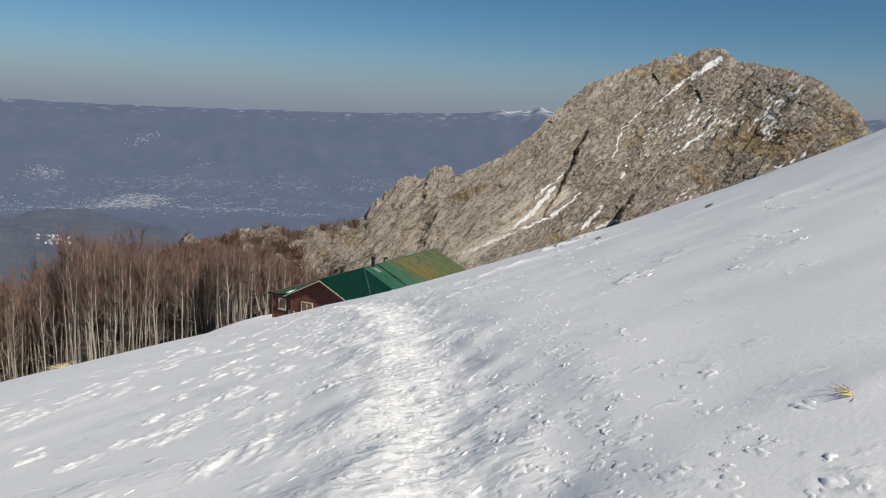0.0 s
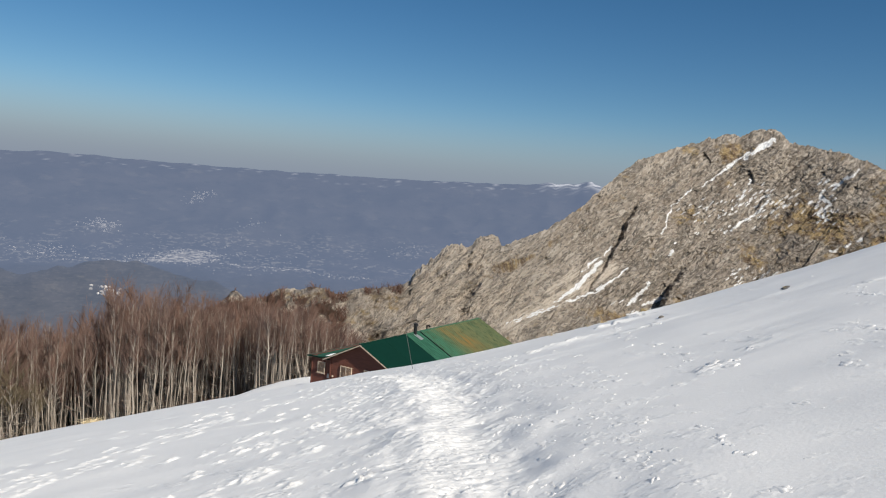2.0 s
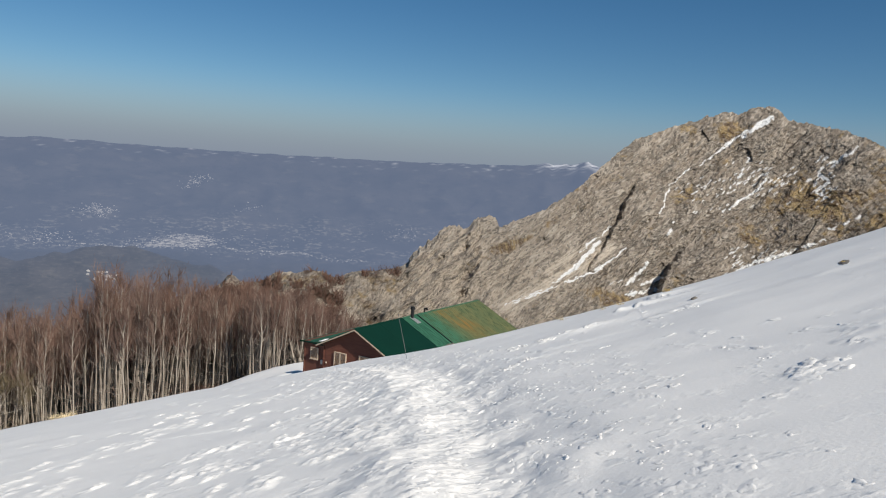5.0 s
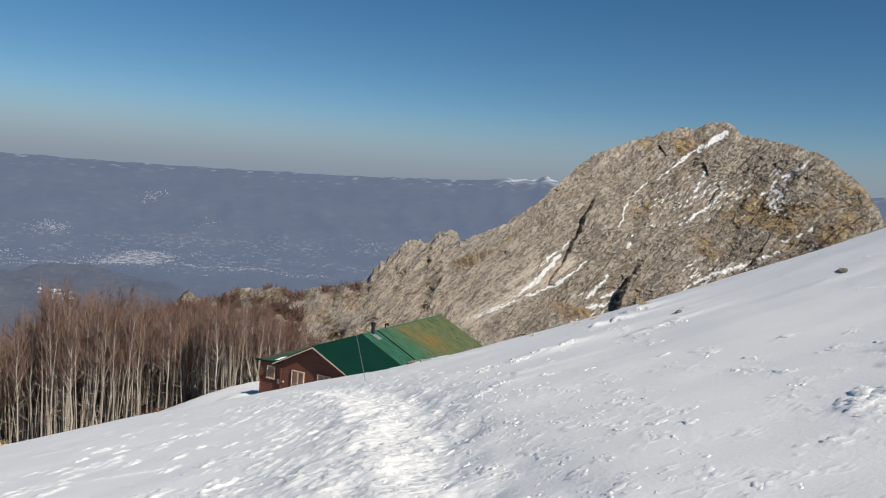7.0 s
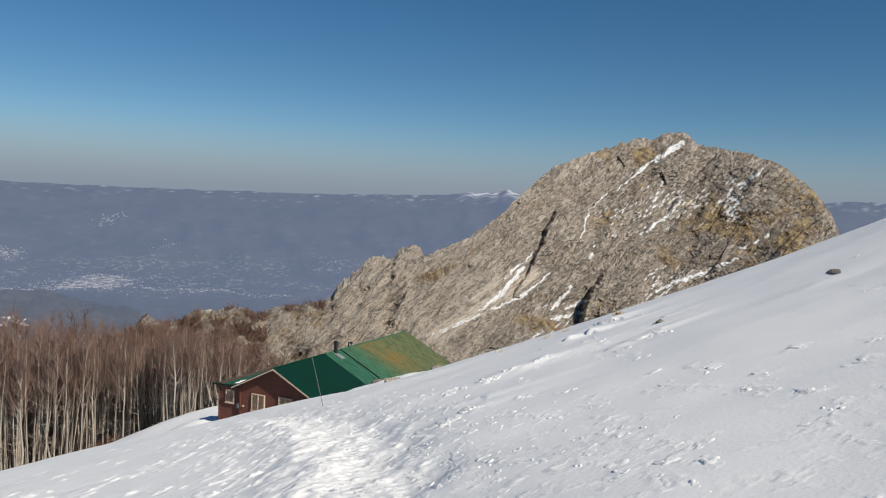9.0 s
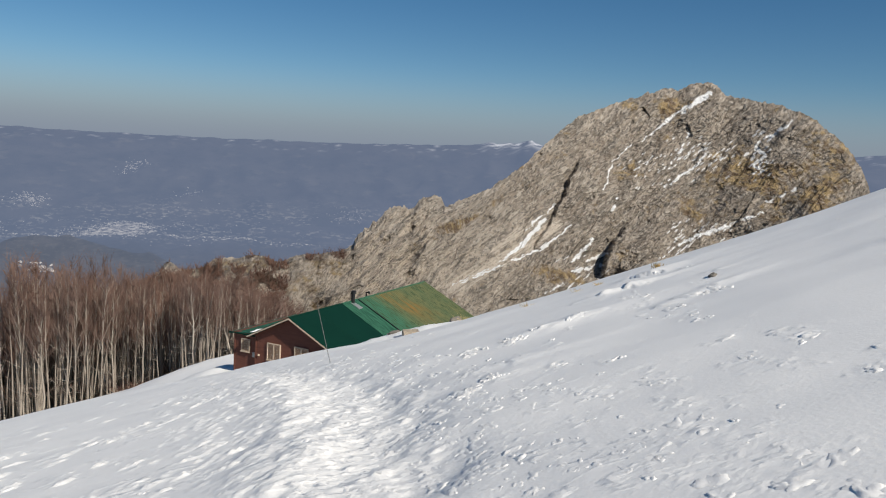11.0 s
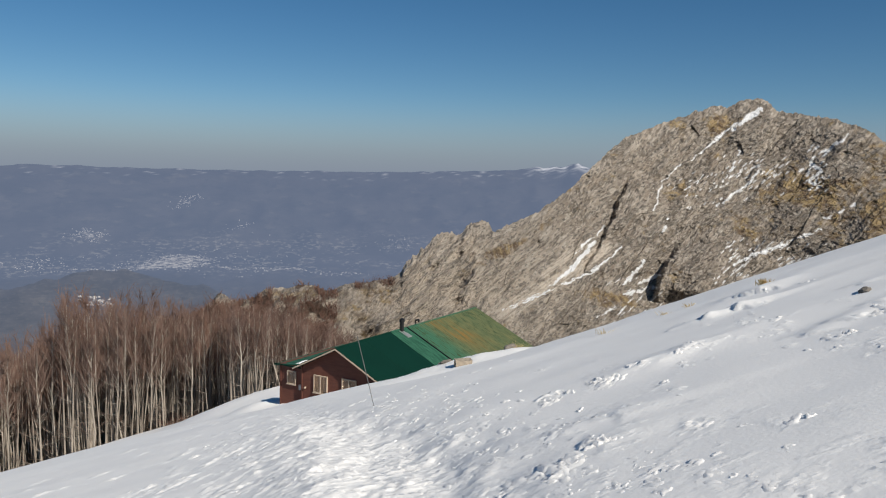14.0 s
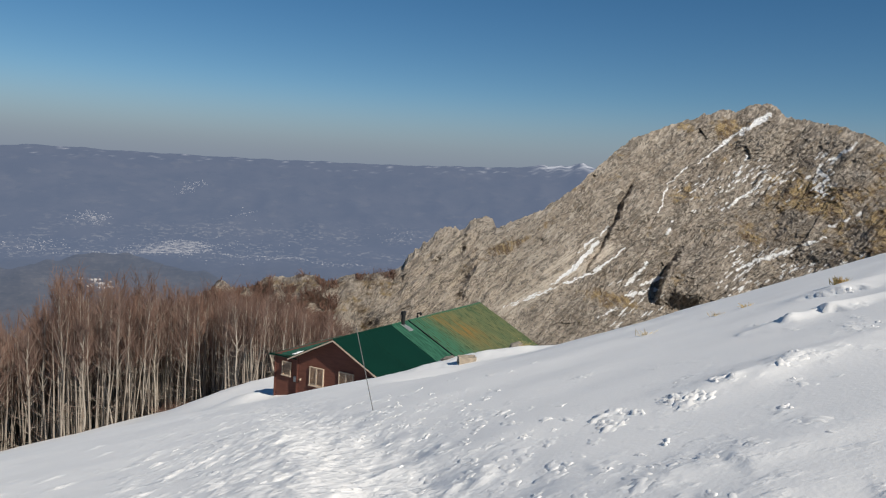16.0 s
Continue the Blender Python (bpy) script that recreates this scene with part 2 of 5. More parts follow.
def rock_material():
    m = material("limestone", (0.20, 0.175, 0.145), 0.92)
    n, l = m.node_tree.nodes, m.node_tree.links
    p = n["Principled BSDF"]
    x = n.new("ShaderNodeMix")
    x.data_type = "RGBA"
    x.inputs["A"].default_value, x.inputs["B"].default_value = (0.268, 0.225, 0.180, 1), (0.40, 0.343, 0.28, 1)
    l.new(strata_socket(m, 60, 17, 0.37, 0.63), x.inputs["Factor"])
    tone = x.outputs["Result"]
    kinds = mask_channel(m, "weather")
    earth = product(m, kinds.outputs["Red"], strata_socket(m, 18, 10, 0.36, 0.56, 0.85))
    tone = mix_in(m, earth, tone, (0.235, 0.19, 0.146))
    tone = mix_in(m, strata_socket(m, 30, 17, 0.60, 0.76, 0.5), tone, (0.27, 0.195, 0.125))
    tone = mix_in(m, kinds.outputs["Green"], tone, (0.56, 0.472, 0.375))
    tone = mix_in(m, stones_socket(m, 24, 4.5, 0.38, 0.0, 0.65), tone, (0.17, 0.148, 0.122))
    tone = mix_in(m, stones_socket(m, 11, 2.8, 0.7, 1.0, 0.6), tone, (0.51, 0.45, 0.38))
    tone = mix_in(m, stones_socket(m, 6.0, 1.9, 0.32, 0.0, 0.65), tone, (0.10, 0.087, 0.073))
    tone = mix_in(m, strata_socket(m, 60, 2.6, 0.57, 0.66, 0.35, 5), tone, (0.11, 0.096, 0.082))
    tone = mix_in(m, strata_socket(m, 26, 1.7, 0.57, 0.65, 0.3, 5), tone, (0.48, 0.43, 0.37))
    tone = mix_in(m, product(m, kinds.outputs["Red"], stones_socket(m, 2.6, 2.0, 0.36, 0.12, 0.6)), tone, (0.085, 0.066, 0.05))
    tone = mix_in(m, stones_socket(m, 2.4, 1.4, 0.68, 1.0, 0.6), tone, (0.475, 0.425, 0.362))
    tone = mix_in(m, stones_socket(m, 2.0, 1.3, 0.30, 0.05, 0.75), tone, (0.075, 0.066, 0.057))
    tone = mix_in(m, product(m, kinds.outputs["Green"], value_of(m, 0.3)), tone, (0.48, 0.405, 0.325))
    tone = mix_in(m, kinds.outputs["Blue"], tone, (0.56, 0.49, 0.41))
    sep = mask_channel(m)
    grass_tone = n.new("ShaderNodeMix")
    grass_tone.data_type = "RGBA"
    grass_tone.inputs["A"].default_value, grass_tone.inputs["B"].default_value = (0.12, 0.078, 0.044, 1), (0.33, 0.24, 0.12, 1)
    l.new(noise_socket(m, 0.12, 10, (1, 1, 1), 0.42, 0.58), grass_tone.inputs["Factor"])
    tone = mix_in(m, product(m, sep.outputs["Green"], noise_socket(m, 0.3, 8, (1, 1, 1), 0.32, 0.46)), tone, grass_tone.outputs["Result"])
    tone = mix_in(m, sep.outputs["Blue"], tone, (0.11, 0.072, 0.05))
    tone = mix_in(m, sep.outputs["Red"], tone, (0.80, 0.80, 0.80))
    l.new(tone, p.inputs["Base Color"])
    b = n.new("ShaderNodeBump")
    b.inputs["Strength"].default_value, b.inputs["Distance"].default_value = 1.0, 2.2
    l.new(strata_socket(m, 4.5, 2.6, 0.25, 0.75, 1.0, 9, 0.72), b.inputs["Height"])
    l.new(b.outputs["Normal"], p.inputs["Normal"])
    return m


def haze_glow_material(name, covers):
    """Distant land: its own colours, mixed with a blue glow for lit air that grows with the distance."""
    m = material(name, (0.060, 0.055, 0.050), 0.95, second=(0.085, 0.076, 0.066), scale=0.006, contrast=0.5)
    n, l = m.node_tree.nodes, m.node_tree.links
    p = n["Principled BSDF"]
    tone = p.inputs["Base Color"].links[0].from_socket
    if covers:
        sep = mask_channel(m)
        tone = mix_in(m, strata_socket(m, 3.4, 1.3, 0.42, 0.62, 0.8, 5), tone, (0.030, 0.030, 0.026))
        tone = mix_in(m, strata_socket(m, 1.7, 0.6, 0.56, 0.70, 0.6, 8), tone, (0.165, 0.142, 0.108))
        tone = mix_in(m, strata_socket(m, 0.8, 0.30, 0.56, 0.66, 0.6, 8), tone, (0.022, 0.025, 0.019))
        tone = mix_in(m, product(m, sep.outputs["Green"], strata_socket(m, 0.42, 0.15, 0.52, 0.60, 1.0, 6)), tone, (0.55, 0.50, 0.41))
        tone = mix_in(m, sep.outputs["Red"], tone, (0.88, 0.88, 0.9))
    else:
        tone = mix_in(m, noise_socket(m, 0.05, 2, (1, 1, 1), 0.4, 0.6), tone, (0.78, 0.72, 0.64))
    l.new(tone, p.inputs["Base Color"])
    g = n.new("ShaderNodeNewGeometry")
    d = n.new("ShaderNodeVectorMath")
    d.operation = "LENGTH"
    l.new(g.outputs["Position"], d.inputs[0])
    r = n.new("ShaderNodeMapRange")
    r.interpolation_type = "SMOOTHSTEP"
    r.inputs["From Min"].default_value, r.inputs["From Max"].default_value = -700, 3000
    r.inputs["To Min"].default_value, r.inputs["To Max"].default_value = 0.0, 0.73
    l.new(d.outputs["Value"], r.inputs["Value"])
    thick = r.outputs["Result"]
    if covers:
        # less of the haze glow on the snow, so the crest stays white
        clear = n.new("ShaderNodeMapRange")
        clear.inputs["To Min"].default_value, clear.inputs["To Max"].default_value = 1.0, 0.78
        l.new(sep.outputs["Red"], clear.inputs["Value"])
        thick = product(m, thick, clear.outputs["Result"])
    # haze put into the surface as blue emission
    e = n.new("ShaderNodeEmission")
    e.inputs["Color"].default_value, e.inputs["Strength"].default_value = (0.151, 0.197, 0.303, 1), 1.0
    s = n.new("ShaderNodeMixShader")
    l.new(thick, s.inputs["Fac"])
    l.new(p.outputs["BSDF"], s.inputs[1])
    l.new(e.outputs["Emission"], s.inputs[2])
    l.new(s.outputs["Shader"], n["Material Output"].inputs["Surface"])
    return m


SNOW = snow_material()
ROCK = rock_material()
HAZED_LAND = haze_glow_material("hazed_land", True)
HAZED_HOUSES = haze_glow_material("hazed_houses", False)
BARK = material("beech_bark", (0.415, 0.368, 0.312), 0.9, second=(0.185, 0.158, 0.132), scale=1.2, stretch=(1, 1, 0.3), contrast=0.4)
# beech bark again, its colour darkened for the shade inside the wood
SHADED_BARK = material("shaded_bark", (0.36, 0.312, 0.26), 0.9, second=(0.16, 0.134, 0.112), scale=1.2, stretch=(1, 1, 0.3), contrast=0.4)
TWIG = material("bare_twigs", (0.082, 0.042, 0.030), 0.9, second=(0.195, 0.112, 0.080), scale=0.5)
info = TWIG.node_tree.nodes.new("ShaderNodeObjectInfo")
TWIG.node_tree.links.new(mix_in(TWIG, product(TWIG, info.outputs["Random"], value_of(TWIG, 0.3)), TWIG.node_tree.nodes["Principled BSDF"].inputs["Base Color"].links[0].from_socket, (0.17, 0.142, 0.13)),
                         TWIG.node_tree.nodes["Principled BSDF"].inputs["Base Color"])
LICHEN = material("lichened_twigs", (0.17, 0.135, 0.075), 0.9, second=(0.11, 0.083, 0.052), scale=0.8)
SHRUB = material("russet_scrub", (0.088, 0.043, 0.030), 0.95, second=(0.15, 0.082, 0.057), scale=0.08)
CLADDING = material("red_brown_boards", (0.085, 0.026, 0.016), 0.75, second=(0.13, 0.045, 0.028), scale=1.6, stretch=(1, 1, 8), bump=0.01, bump_scale=12, contrast=0.6)
TRIM = material("weathered_cream_trim", (0.50, 0.405, 0.315), 0.7, second=(0.37, 0.29, 0.215), scale=5)
SHUTTER = material("brown_inner_shutter", (0.42, 0.27, 0.18), 0.7, second=(0.33, 0.20, 0.13), scale=8)
GLASS = material("window_glass", (0.9, 0.92, 0.92), 0.08)
GLASS.node_tree.nodes["Principled BSDF"].inputs["IOR"].default_value = 1.12
GLASS.node_tree.nodes["Principled BSDF"].inputs["Transmission Weight"].default_value = 1.0
NEW_GREEN = material("new_green_sheet", (0.0014, 0.0205, 0.0135), 0.65, second=(0.0018, 0.025, 0.0165), scale=0.6)
NEW_GREEN.node_tree.nodes["Principled BSDF"].inputs["Specular IOR Level"].default_value = 0.1
TEAL_GREEN = material("faded_green_sheet", (0.035, 0.118, 0.075), 0.65, second=(0.016, 0.062, 0.04), scale=2.6, stretch=(0.4, 3, 1), contrast=0.3)
BLACK_IRON = material("black_iron", (0.015, 0.015, 0.016), 0.5, metallic=0.3)
GREY_METAL = material("grey_metal", (0.32, 0.33, 0.33), 0.5, metallic=0.5)
DRY_GRASS = material("dry_grass", (0.62, 0.47, 0.22), 0.9, second=(0.48, 0.35, 0.15), scale=6)
STAKE_METAL = material("dull_steel", (0.13, 0.13, 0.13), 0.7, metallic=0.2)
STRAW = material("bleached_straw", (0.66, 0.55, 0.36), 0.9, second=(0.5, 0.39, 0.22), scale=9)
STONE = material("pale_stone", (0.36, 0.30, 0.23), 0.9, second=(0.25, 0.21, 0.165), scale=5, bump=0.02, bump_scale=14)
DARK_STONE = material("dark_stone", (0.12, 0.108, 0.095), 0.95, second=(0.20, 0.178, 0.148), scale=7, bump=0.02, bump_scale=16)


def rusty_material():
    m = material("rusty_green_sheet", (0.125, 0.122, 0.056), 0.7, second=(0.06, 0.095, 0.05), scale=0.9, stretch=(0.5, 2.5, 1), contrast=0.5)
    n, l = m.node_tree.nodes, m.node_tree.links
    p = n["Principled BSDF"]
    tone = p.inputs["Base Color"].links[0].from_socket
    co = n.new("ShaderNodeTexCoord")
    sx = n.new("ShaderNodeSeparateXYZ")
    l.new(co.outputs["Object"], sx.inputs["Vector"])
    # bluish at the joint with the newer sheets, olive towards the far end
    aged = n.new("ShaderNodeMapRange")
    aged.interpolation_type = "SMOOTHSTEP"
    aged.inputs["From Min"].default_value, aged.inputs["From Max"].default_value = 12.5, 9.5
    aged.inputs["To Max"].default_value = 0.9
    l.new(sx.outputs["Y"], aged.inputs["Value"])
    tone = mix_in(m, aged.outputs["Result"], tone, (0.032, 0.112, 0.07))
    # a rust run that drifts along the ridge as it goes down the sheet
    drift = n.new("ShaderNodeMath")
    drift.operation = "MULTIPLY_ADD"
    drift.inputs[1].default_value = -0.55
    l.new(sx.outputs["X"], drift.inputs[0])
    l.new(sx.outputs["Y"], drift.inputs[2])
    band = n.new("ShaderNodeMapRange")
    band.interpolation_type = "SMOOTHSTEP"
    band.inputs["From Min"].default_value, band.inputs["From Max"].default_value = 2.6, 0.3
    off = n.new("ShaderNodeMath")
    off.operation = "SUBTRACT"
    off.inputs[1].default_value = 11.9
    l.new(drift.outputs["Value"], off.inputs[0])
    ab = n.new("ShaderNodeMath")
    ab.operation = "ABSOLUTE"
    l.new(off.outputs["Value"], ab.inputs[0])
    l.new(ab.outputs["Value"], band.inputs["Value"])
    streaks = noise_socket(m, 1.1, 8, (0.35, 2.2, 1), 0.38, 0.62)
    times = n.new("ShaderNodeMath")
    times.operation = "MULTIPLY"
    l.new(band.outputs["Result"], times.inputs[0])
    l.new(streaks, times.inputs[1])
    down = n.new("ShaderNodeMapRange")
    down.interpolation_type = "SMOOTHSTEP"
    down.inputs["From Min"].default_value, down.inputs["From Max"].default_value = 5.2, 2.0
    l.new(sx.outputs["X"], down.inputs["Value"])
    both = n.new("ShaderNodeMath")
    both.operation = "MULTIPLY"
    l.new(times.outputs["Value"], both.inputs[0])
    l.new(down.outputs["Result"], both.inputs[1])
    tone = mix_in(m, noise_socket(m, 3.0, 6, (0.25, 3.5, 1), 0.53, 0.62), tone, (0.035, 0.058, 0.028))
    tone = mix_in(m, both.outputs["Value"], tone, (0.17, 0.105, 0.033))
    l.new(tone, p.inputs["Base Color"])
    return m


RUSTY_GREEN = rusty_material()
for paint in (NEW_GREEN, TEAL_GREEN, RUSTY_GREEN):
    paint.node_tree.nodes["Principled BSDF"].inputs["Specular IOR Level"].default_value = 0.12


# ---- builders ----
def mesh_of(name, verts, faces, mat, flat=True):
    me = bpy.data.meshes.new(name)
    me.from_pydata([tuple(v) for v in verts], [], faces)
    me.materials.append(mat)
    if not flat:
        me.polygons.foreach_set("use_smooth", [True] * len(me.polygons))
    me.update()
    return me


def grid_mesh(name, X, Y, Z, mat, cover=None):
    rows, cols = X.shape
    me = bpy.data.meshes.new(name)
    co = np.stack([X, Y, Z], -1).reshape(-1, 3)
    k = (np.arange(rows - 1)[:, None] * cols + np.arange(cols - 1)[None]).ravel()
    quads = np.stack([k, k + 1, k + cols + 1, k + cols], -1)
    me.vertices.add(len(co))
    me.vertices.foreach_set("co", co.astype(np.float32).ravel())
    me.loops.add(quads.size)
    me.loops.foreach_set("vertex_index", quads.astype(np.int32).ravel())
    me.polygons.add(len(quads))
    me.polygons.foreach_set("loop_start", np.arange(0, quads.size, 4, dtype=np.int32))
    me.polygons.foreach_set("use_smooth", np.ones(len(quads), dtype=bool))
    me.update(calc_edges=True)
    me.materials.append(mat)
    if cover is not None:
        at = me.color_attributes.new("cover", "FLOAT_COLOR", "POINT")
        c = np.ones((len(co), 4), np.float32)
        c[:, :3] = cover.reshape(-1, 3)
        at.data.foreach_set("color", c.ravel())
    return me


def part(name, bm, mat, parent, label=""):
    me = bpy.data.meshes.new(name)
    bm.to_mesh(me)
    bm.free()
    me.materials.append(mat)
    ob = new(name, me)
    ob.parent = parent
    return tagged(ob, label)


def piece(name, me, parent, label=""):
    ob = new(name, me)
    ob.parent = parent
    return tagged(ob, label)


def box(bm, x0, x1, y0, y1, z0, z1, bevel=0.0):
    made = bmesh.ops.create_cube(bm, size=1.0, matrix=Matrix.LocRotScale(
        ((x0 + x1) / 2, (y0 + y1) / 2, (z0 + z1) / 2), None, (abs(x1 - x0), abs(y1 - y0), abs(z1 - z0))))
    if bevel:
        edges = list({e for v in made["verts"] for e in v.link_edges})
        bmesh.ops.bevel(bm, geom=edges, offset=bevel, segments=1, affect="EDGES")
    return bm


def boxed(*a, bevel=0.0):
    return box(bmesh.new(), *a, bevel=bevel)


def prism(bm, outline, y0, y1):
    """A solid from an outline in x and z, from y0 to y1."""
    front = [bm.verts.new((x, y0, z)) for x, z in outline]
    back = [bm.verts.new((x, y1, z)) for x, z in outline]
    bm.faces.new(front)
    bm.faces.new(back[::-1])
    for i in range(len(front)):
        j = (i + 1) % len(front)
        bm.faces.new((front[j], front[i], back[i], back[j]))
    bmesh.ops.recalc_face_normals(bm, faces=bm.faces[:])
    return bm


def tube(verts, faces, points, radii, sides=4):
    """Adds a tapered tube along points to lists of corners and faces."""
    start = len(verts)
    for i, (p, r) in enumerate(zip(points, radii)):
        a, b = points[max(i - 1, 0)], points[min(i + 1, len(points) - 1)]
        d = (b - a).normalized()
        s = d.cross(Vector((0.31, 0.87, 0.12)))
        s = s.normalized() if s.length > 1e-4 else Vector((1, 0, 0))
        t = d.cross(s)
        for k in range(sides):
            w = 2 * math.pi * k / sides
            verts.append(p + (s * math.cos(w) + t * math.sin(w)) * r)
    for i in range(len(points) - 1):
        for k in range(sides):
            m = (k + 1) % sides
            q = start + i * sides
            faces.append((q + k, q + m, q + sides + m, q + sides + k))


# ---- the snow slope ----
SLOPE = (-4.4254, -2.9876, -0.5817, -0.2983, 6.7434, 0.0035, -0.7951, 1.5767, -0.8751, 0.5018)
POWERS = [(i, j) for i in range(4) for j in range(4) if i + j <= 3]
BREAK = 48.0


def slope(x, y):
    """The broad form of the mountainside, a cubic that runs on straight past its ends."""
    x, y = np.asarray(x, float), np.asarray(y, float)
    xc, yc = np.clip(x, -34, 26), np.clip(y, -12, BREAK)
    a, b = xc / 20, (yc - 20) / 20
    z = sum(c * a ** i * b ** j for c, (i, j) in zip(SLOPE, POWERS))
    z = z + np.where(x > xc, 0.45, 0.33) * (x - xc)
    lee = smooth(-7, -17, x)
    z = z - 0.25 * np.maximum(y - BREAK, 0) + lee * (0.082 * np.maximum(y - 66, 0) - 0.25 * np.maximum(y - 98, 0)) - (1 - lee) * 0.30 * np.maximum(y - 88, 0) - 0.15 * np.minimum(y + 12, 0)
    return z


def trail(y):
    return np.interp(y, [0, 7, 10, 14, 18.5, 23, 28, 40, 60], [0, -0.15, -0.3, -0.75, -1.2, -2.5, -4.2, -8, -15])


# soft mounds and hollows: x, y, half-widths, height
MOUNDS = [(4.6, 26.3, 0.8, 0.5, 0.05), (3.5, 24.2, 0.5, 0.4, 0.02), (3.0, 24.0, 0.3, 0.5, 0.03), (6.2, 19.6, 0.7, 0.4, 0.03),
          (2.0, 21.2, 0.8, 0.4, 0.05), (1.5, 20.9, 0.5, 0.3, 0.03), (-16.2, 67.0, 3.4, 2.6, 0.85), (-23.5, 90.0, 5.5, 9.0, 0.75), (-12.0, 60.6, 3.0, 1.0, 0.1), (-0.6, 38.5, 2.8, 5.0, -0.62), (2.8, 36.0, 2.2, 4.0, -0.13),
          (2.6, 4.6, 0.6, 0.4, 0.03), (-1.0, 60.4, 5.2, 2.8, 0.80)]


# broken drift edges that drop to the left: x, y, turn, half-length, height
LEDGES = [(3.06, 24.0, 0.15, 0.22, 0.30), (3.56, 23.9, 0.35, 0.28, 0.30), (4.35, 25.6, 0.75, 0.45, 0.34), (2.55, 24.0, 0.1, 0.14, 0.10),
          (4.6, 22.4, 0.5, 0.22, 0.10), (3.0, 19.9, 0.6, 0.25, 0.15), (3.35, 20.1, 0.5, 0.25, 0.12), (3.9, 20.6, 0.3, 0.2, 0.09), (1.45, 21.0, 0.3, 0.12, 0.10),
          (0.75, 18.6, 0.2, 0.22, 0.09), (0.45, 17.9, 0.1, 0.3, 0.10), (0.25, 18.6, 0.4, 0.2, 0.08), (1.95, 21.3, 0.3, 0.14, 0.09), (3.8, 13.0, 0.4, 0.3, 0.10),
          (3.5, 12.5, 0.3, 0.18, 0.08), (2.65, 11.6, 0.4, 0.16, 0.07), (6.9, 16.3, 0.4, 0.3, 0.10), (-9.5, 24.0, 1.2, 2.5, 0.07), (-5.2, 17.5, 1.25, 1.8, 0.06)]


def plates(x, y, wide, deep, least, seed):
    """Flat broken bits of crust with sharp edges, 0 to 1."""
    return smooth(least, least + 0.16, fbm(x / wide, y / deep, 3, seed))


def relief(x, y):
    """Broad swells, the worn trail, broken crust and mounds."""
    centre = trail(y)
    worn = np.exp(-((x - centre) / 0.5) ** 2)
    side = np.exp(-((x - centre + 1.0) / 2.3) ** 2)
    calm = smooth(1.0, 3.4, x - centre)
    fade = 1 - 0.7 * smooth(24, 45, y)
    patch = smooth(-0.25, 0.45, fbm(x / 2.1, y / 1.5, 2, 51))
    crisp = smooth(-12, -8, x) * smooth(0.5, 2.4, y)
    z = 0.035 * fbm(x / 3.4, y / 2.6, 2, 11) + 0.003 * fbm(x / 1.1, y / 0.7, 2, 21)
    z = z - 0.04 * worn - 0.29 * (x - centre) * np.exp(-((x - centre) / 0.75) ** 2) * smooth(34, 20, y) * (0.8 + 0.7 * fbm(x / 0.9, y / 1.3, 2, 131)) + worn * crisp * 0.012 * fbm(x / 0.17, y / 0.14, 2, 31)
    z = z + 0.006 * crisp * plates(x, y, 0.40, 0.36, 0.14, 41) * side * (1 - calm) * patch
    for lx, ly, turn, half, h in LEDGES:
        u, v = (x - lx) * math.cos(turn) + (y - ly) * math.sin(turn), (y - ly) * math.cos(turn) - (x - lx) * math.sin(turn)
        u = u + 0.10 * fbm(x / 0.22, y / 0.22, 2, 77)
        z = z + 0.26 * h * smooth(-0.03, 0.04, u) * np.exp(-np.maximum(u, 0) / 0.8) * np.exp(-(v / half) ** 2)
    z = z * fade + (1 - fade) * 0.12 * fbm(x / 6, y / 6, 2, 81)
    for mx, my, sx, sy, h in MOUNDS:
        z = z + h * np.exp(-((x - mx) / sx) ** 2 - ((y - my) / sy) ** 2) * (1 + 0.25 * fbm(x / 0.4, y / 0.4, 2, 71) * (abs(h) < 0.2) + 0.12 * fbm(x / 1.6, y / 1.6, 3, 75) * (h > 0.5))
    return z


def broken(x, y):
    """Where the crust is broken into crumbs, 0 to 1."""
    centre = trail(y)
    worn = np.exp(-((x - centre + 0.1) / (0.55 + 0.5 * smooth(8, 18, y))) ** 2)
    side = np.exp(-((x - centre + 1.4) / 2.9) ** 2)
    calm = smooth(1.2, 4.0, x - centre)
    patch = smooth(-0.3, 0.35, fbm(x / 2.1, y / 1.5, 2, 51))
    bits = smooth(0.10, 0.36, fbm(x / 0.40, y / 0.30, 3, 41)) * (0.2 + 0.8 * side) * (1 - 0.9 * calm) * patch
    far_bits = smooth(0.36, 0.55, fbm(x / 0.55, y / 0.34, 3, 47)) * 0.5 * (1 - 0.85 * calm)
    return np.clip(np.maximum(np.maximum(bits, far_bits), 0.85 * worn), 0, 1) * smooth(-12, -8, x) * smooth(0.5, 2.4, y)


STEPS = []


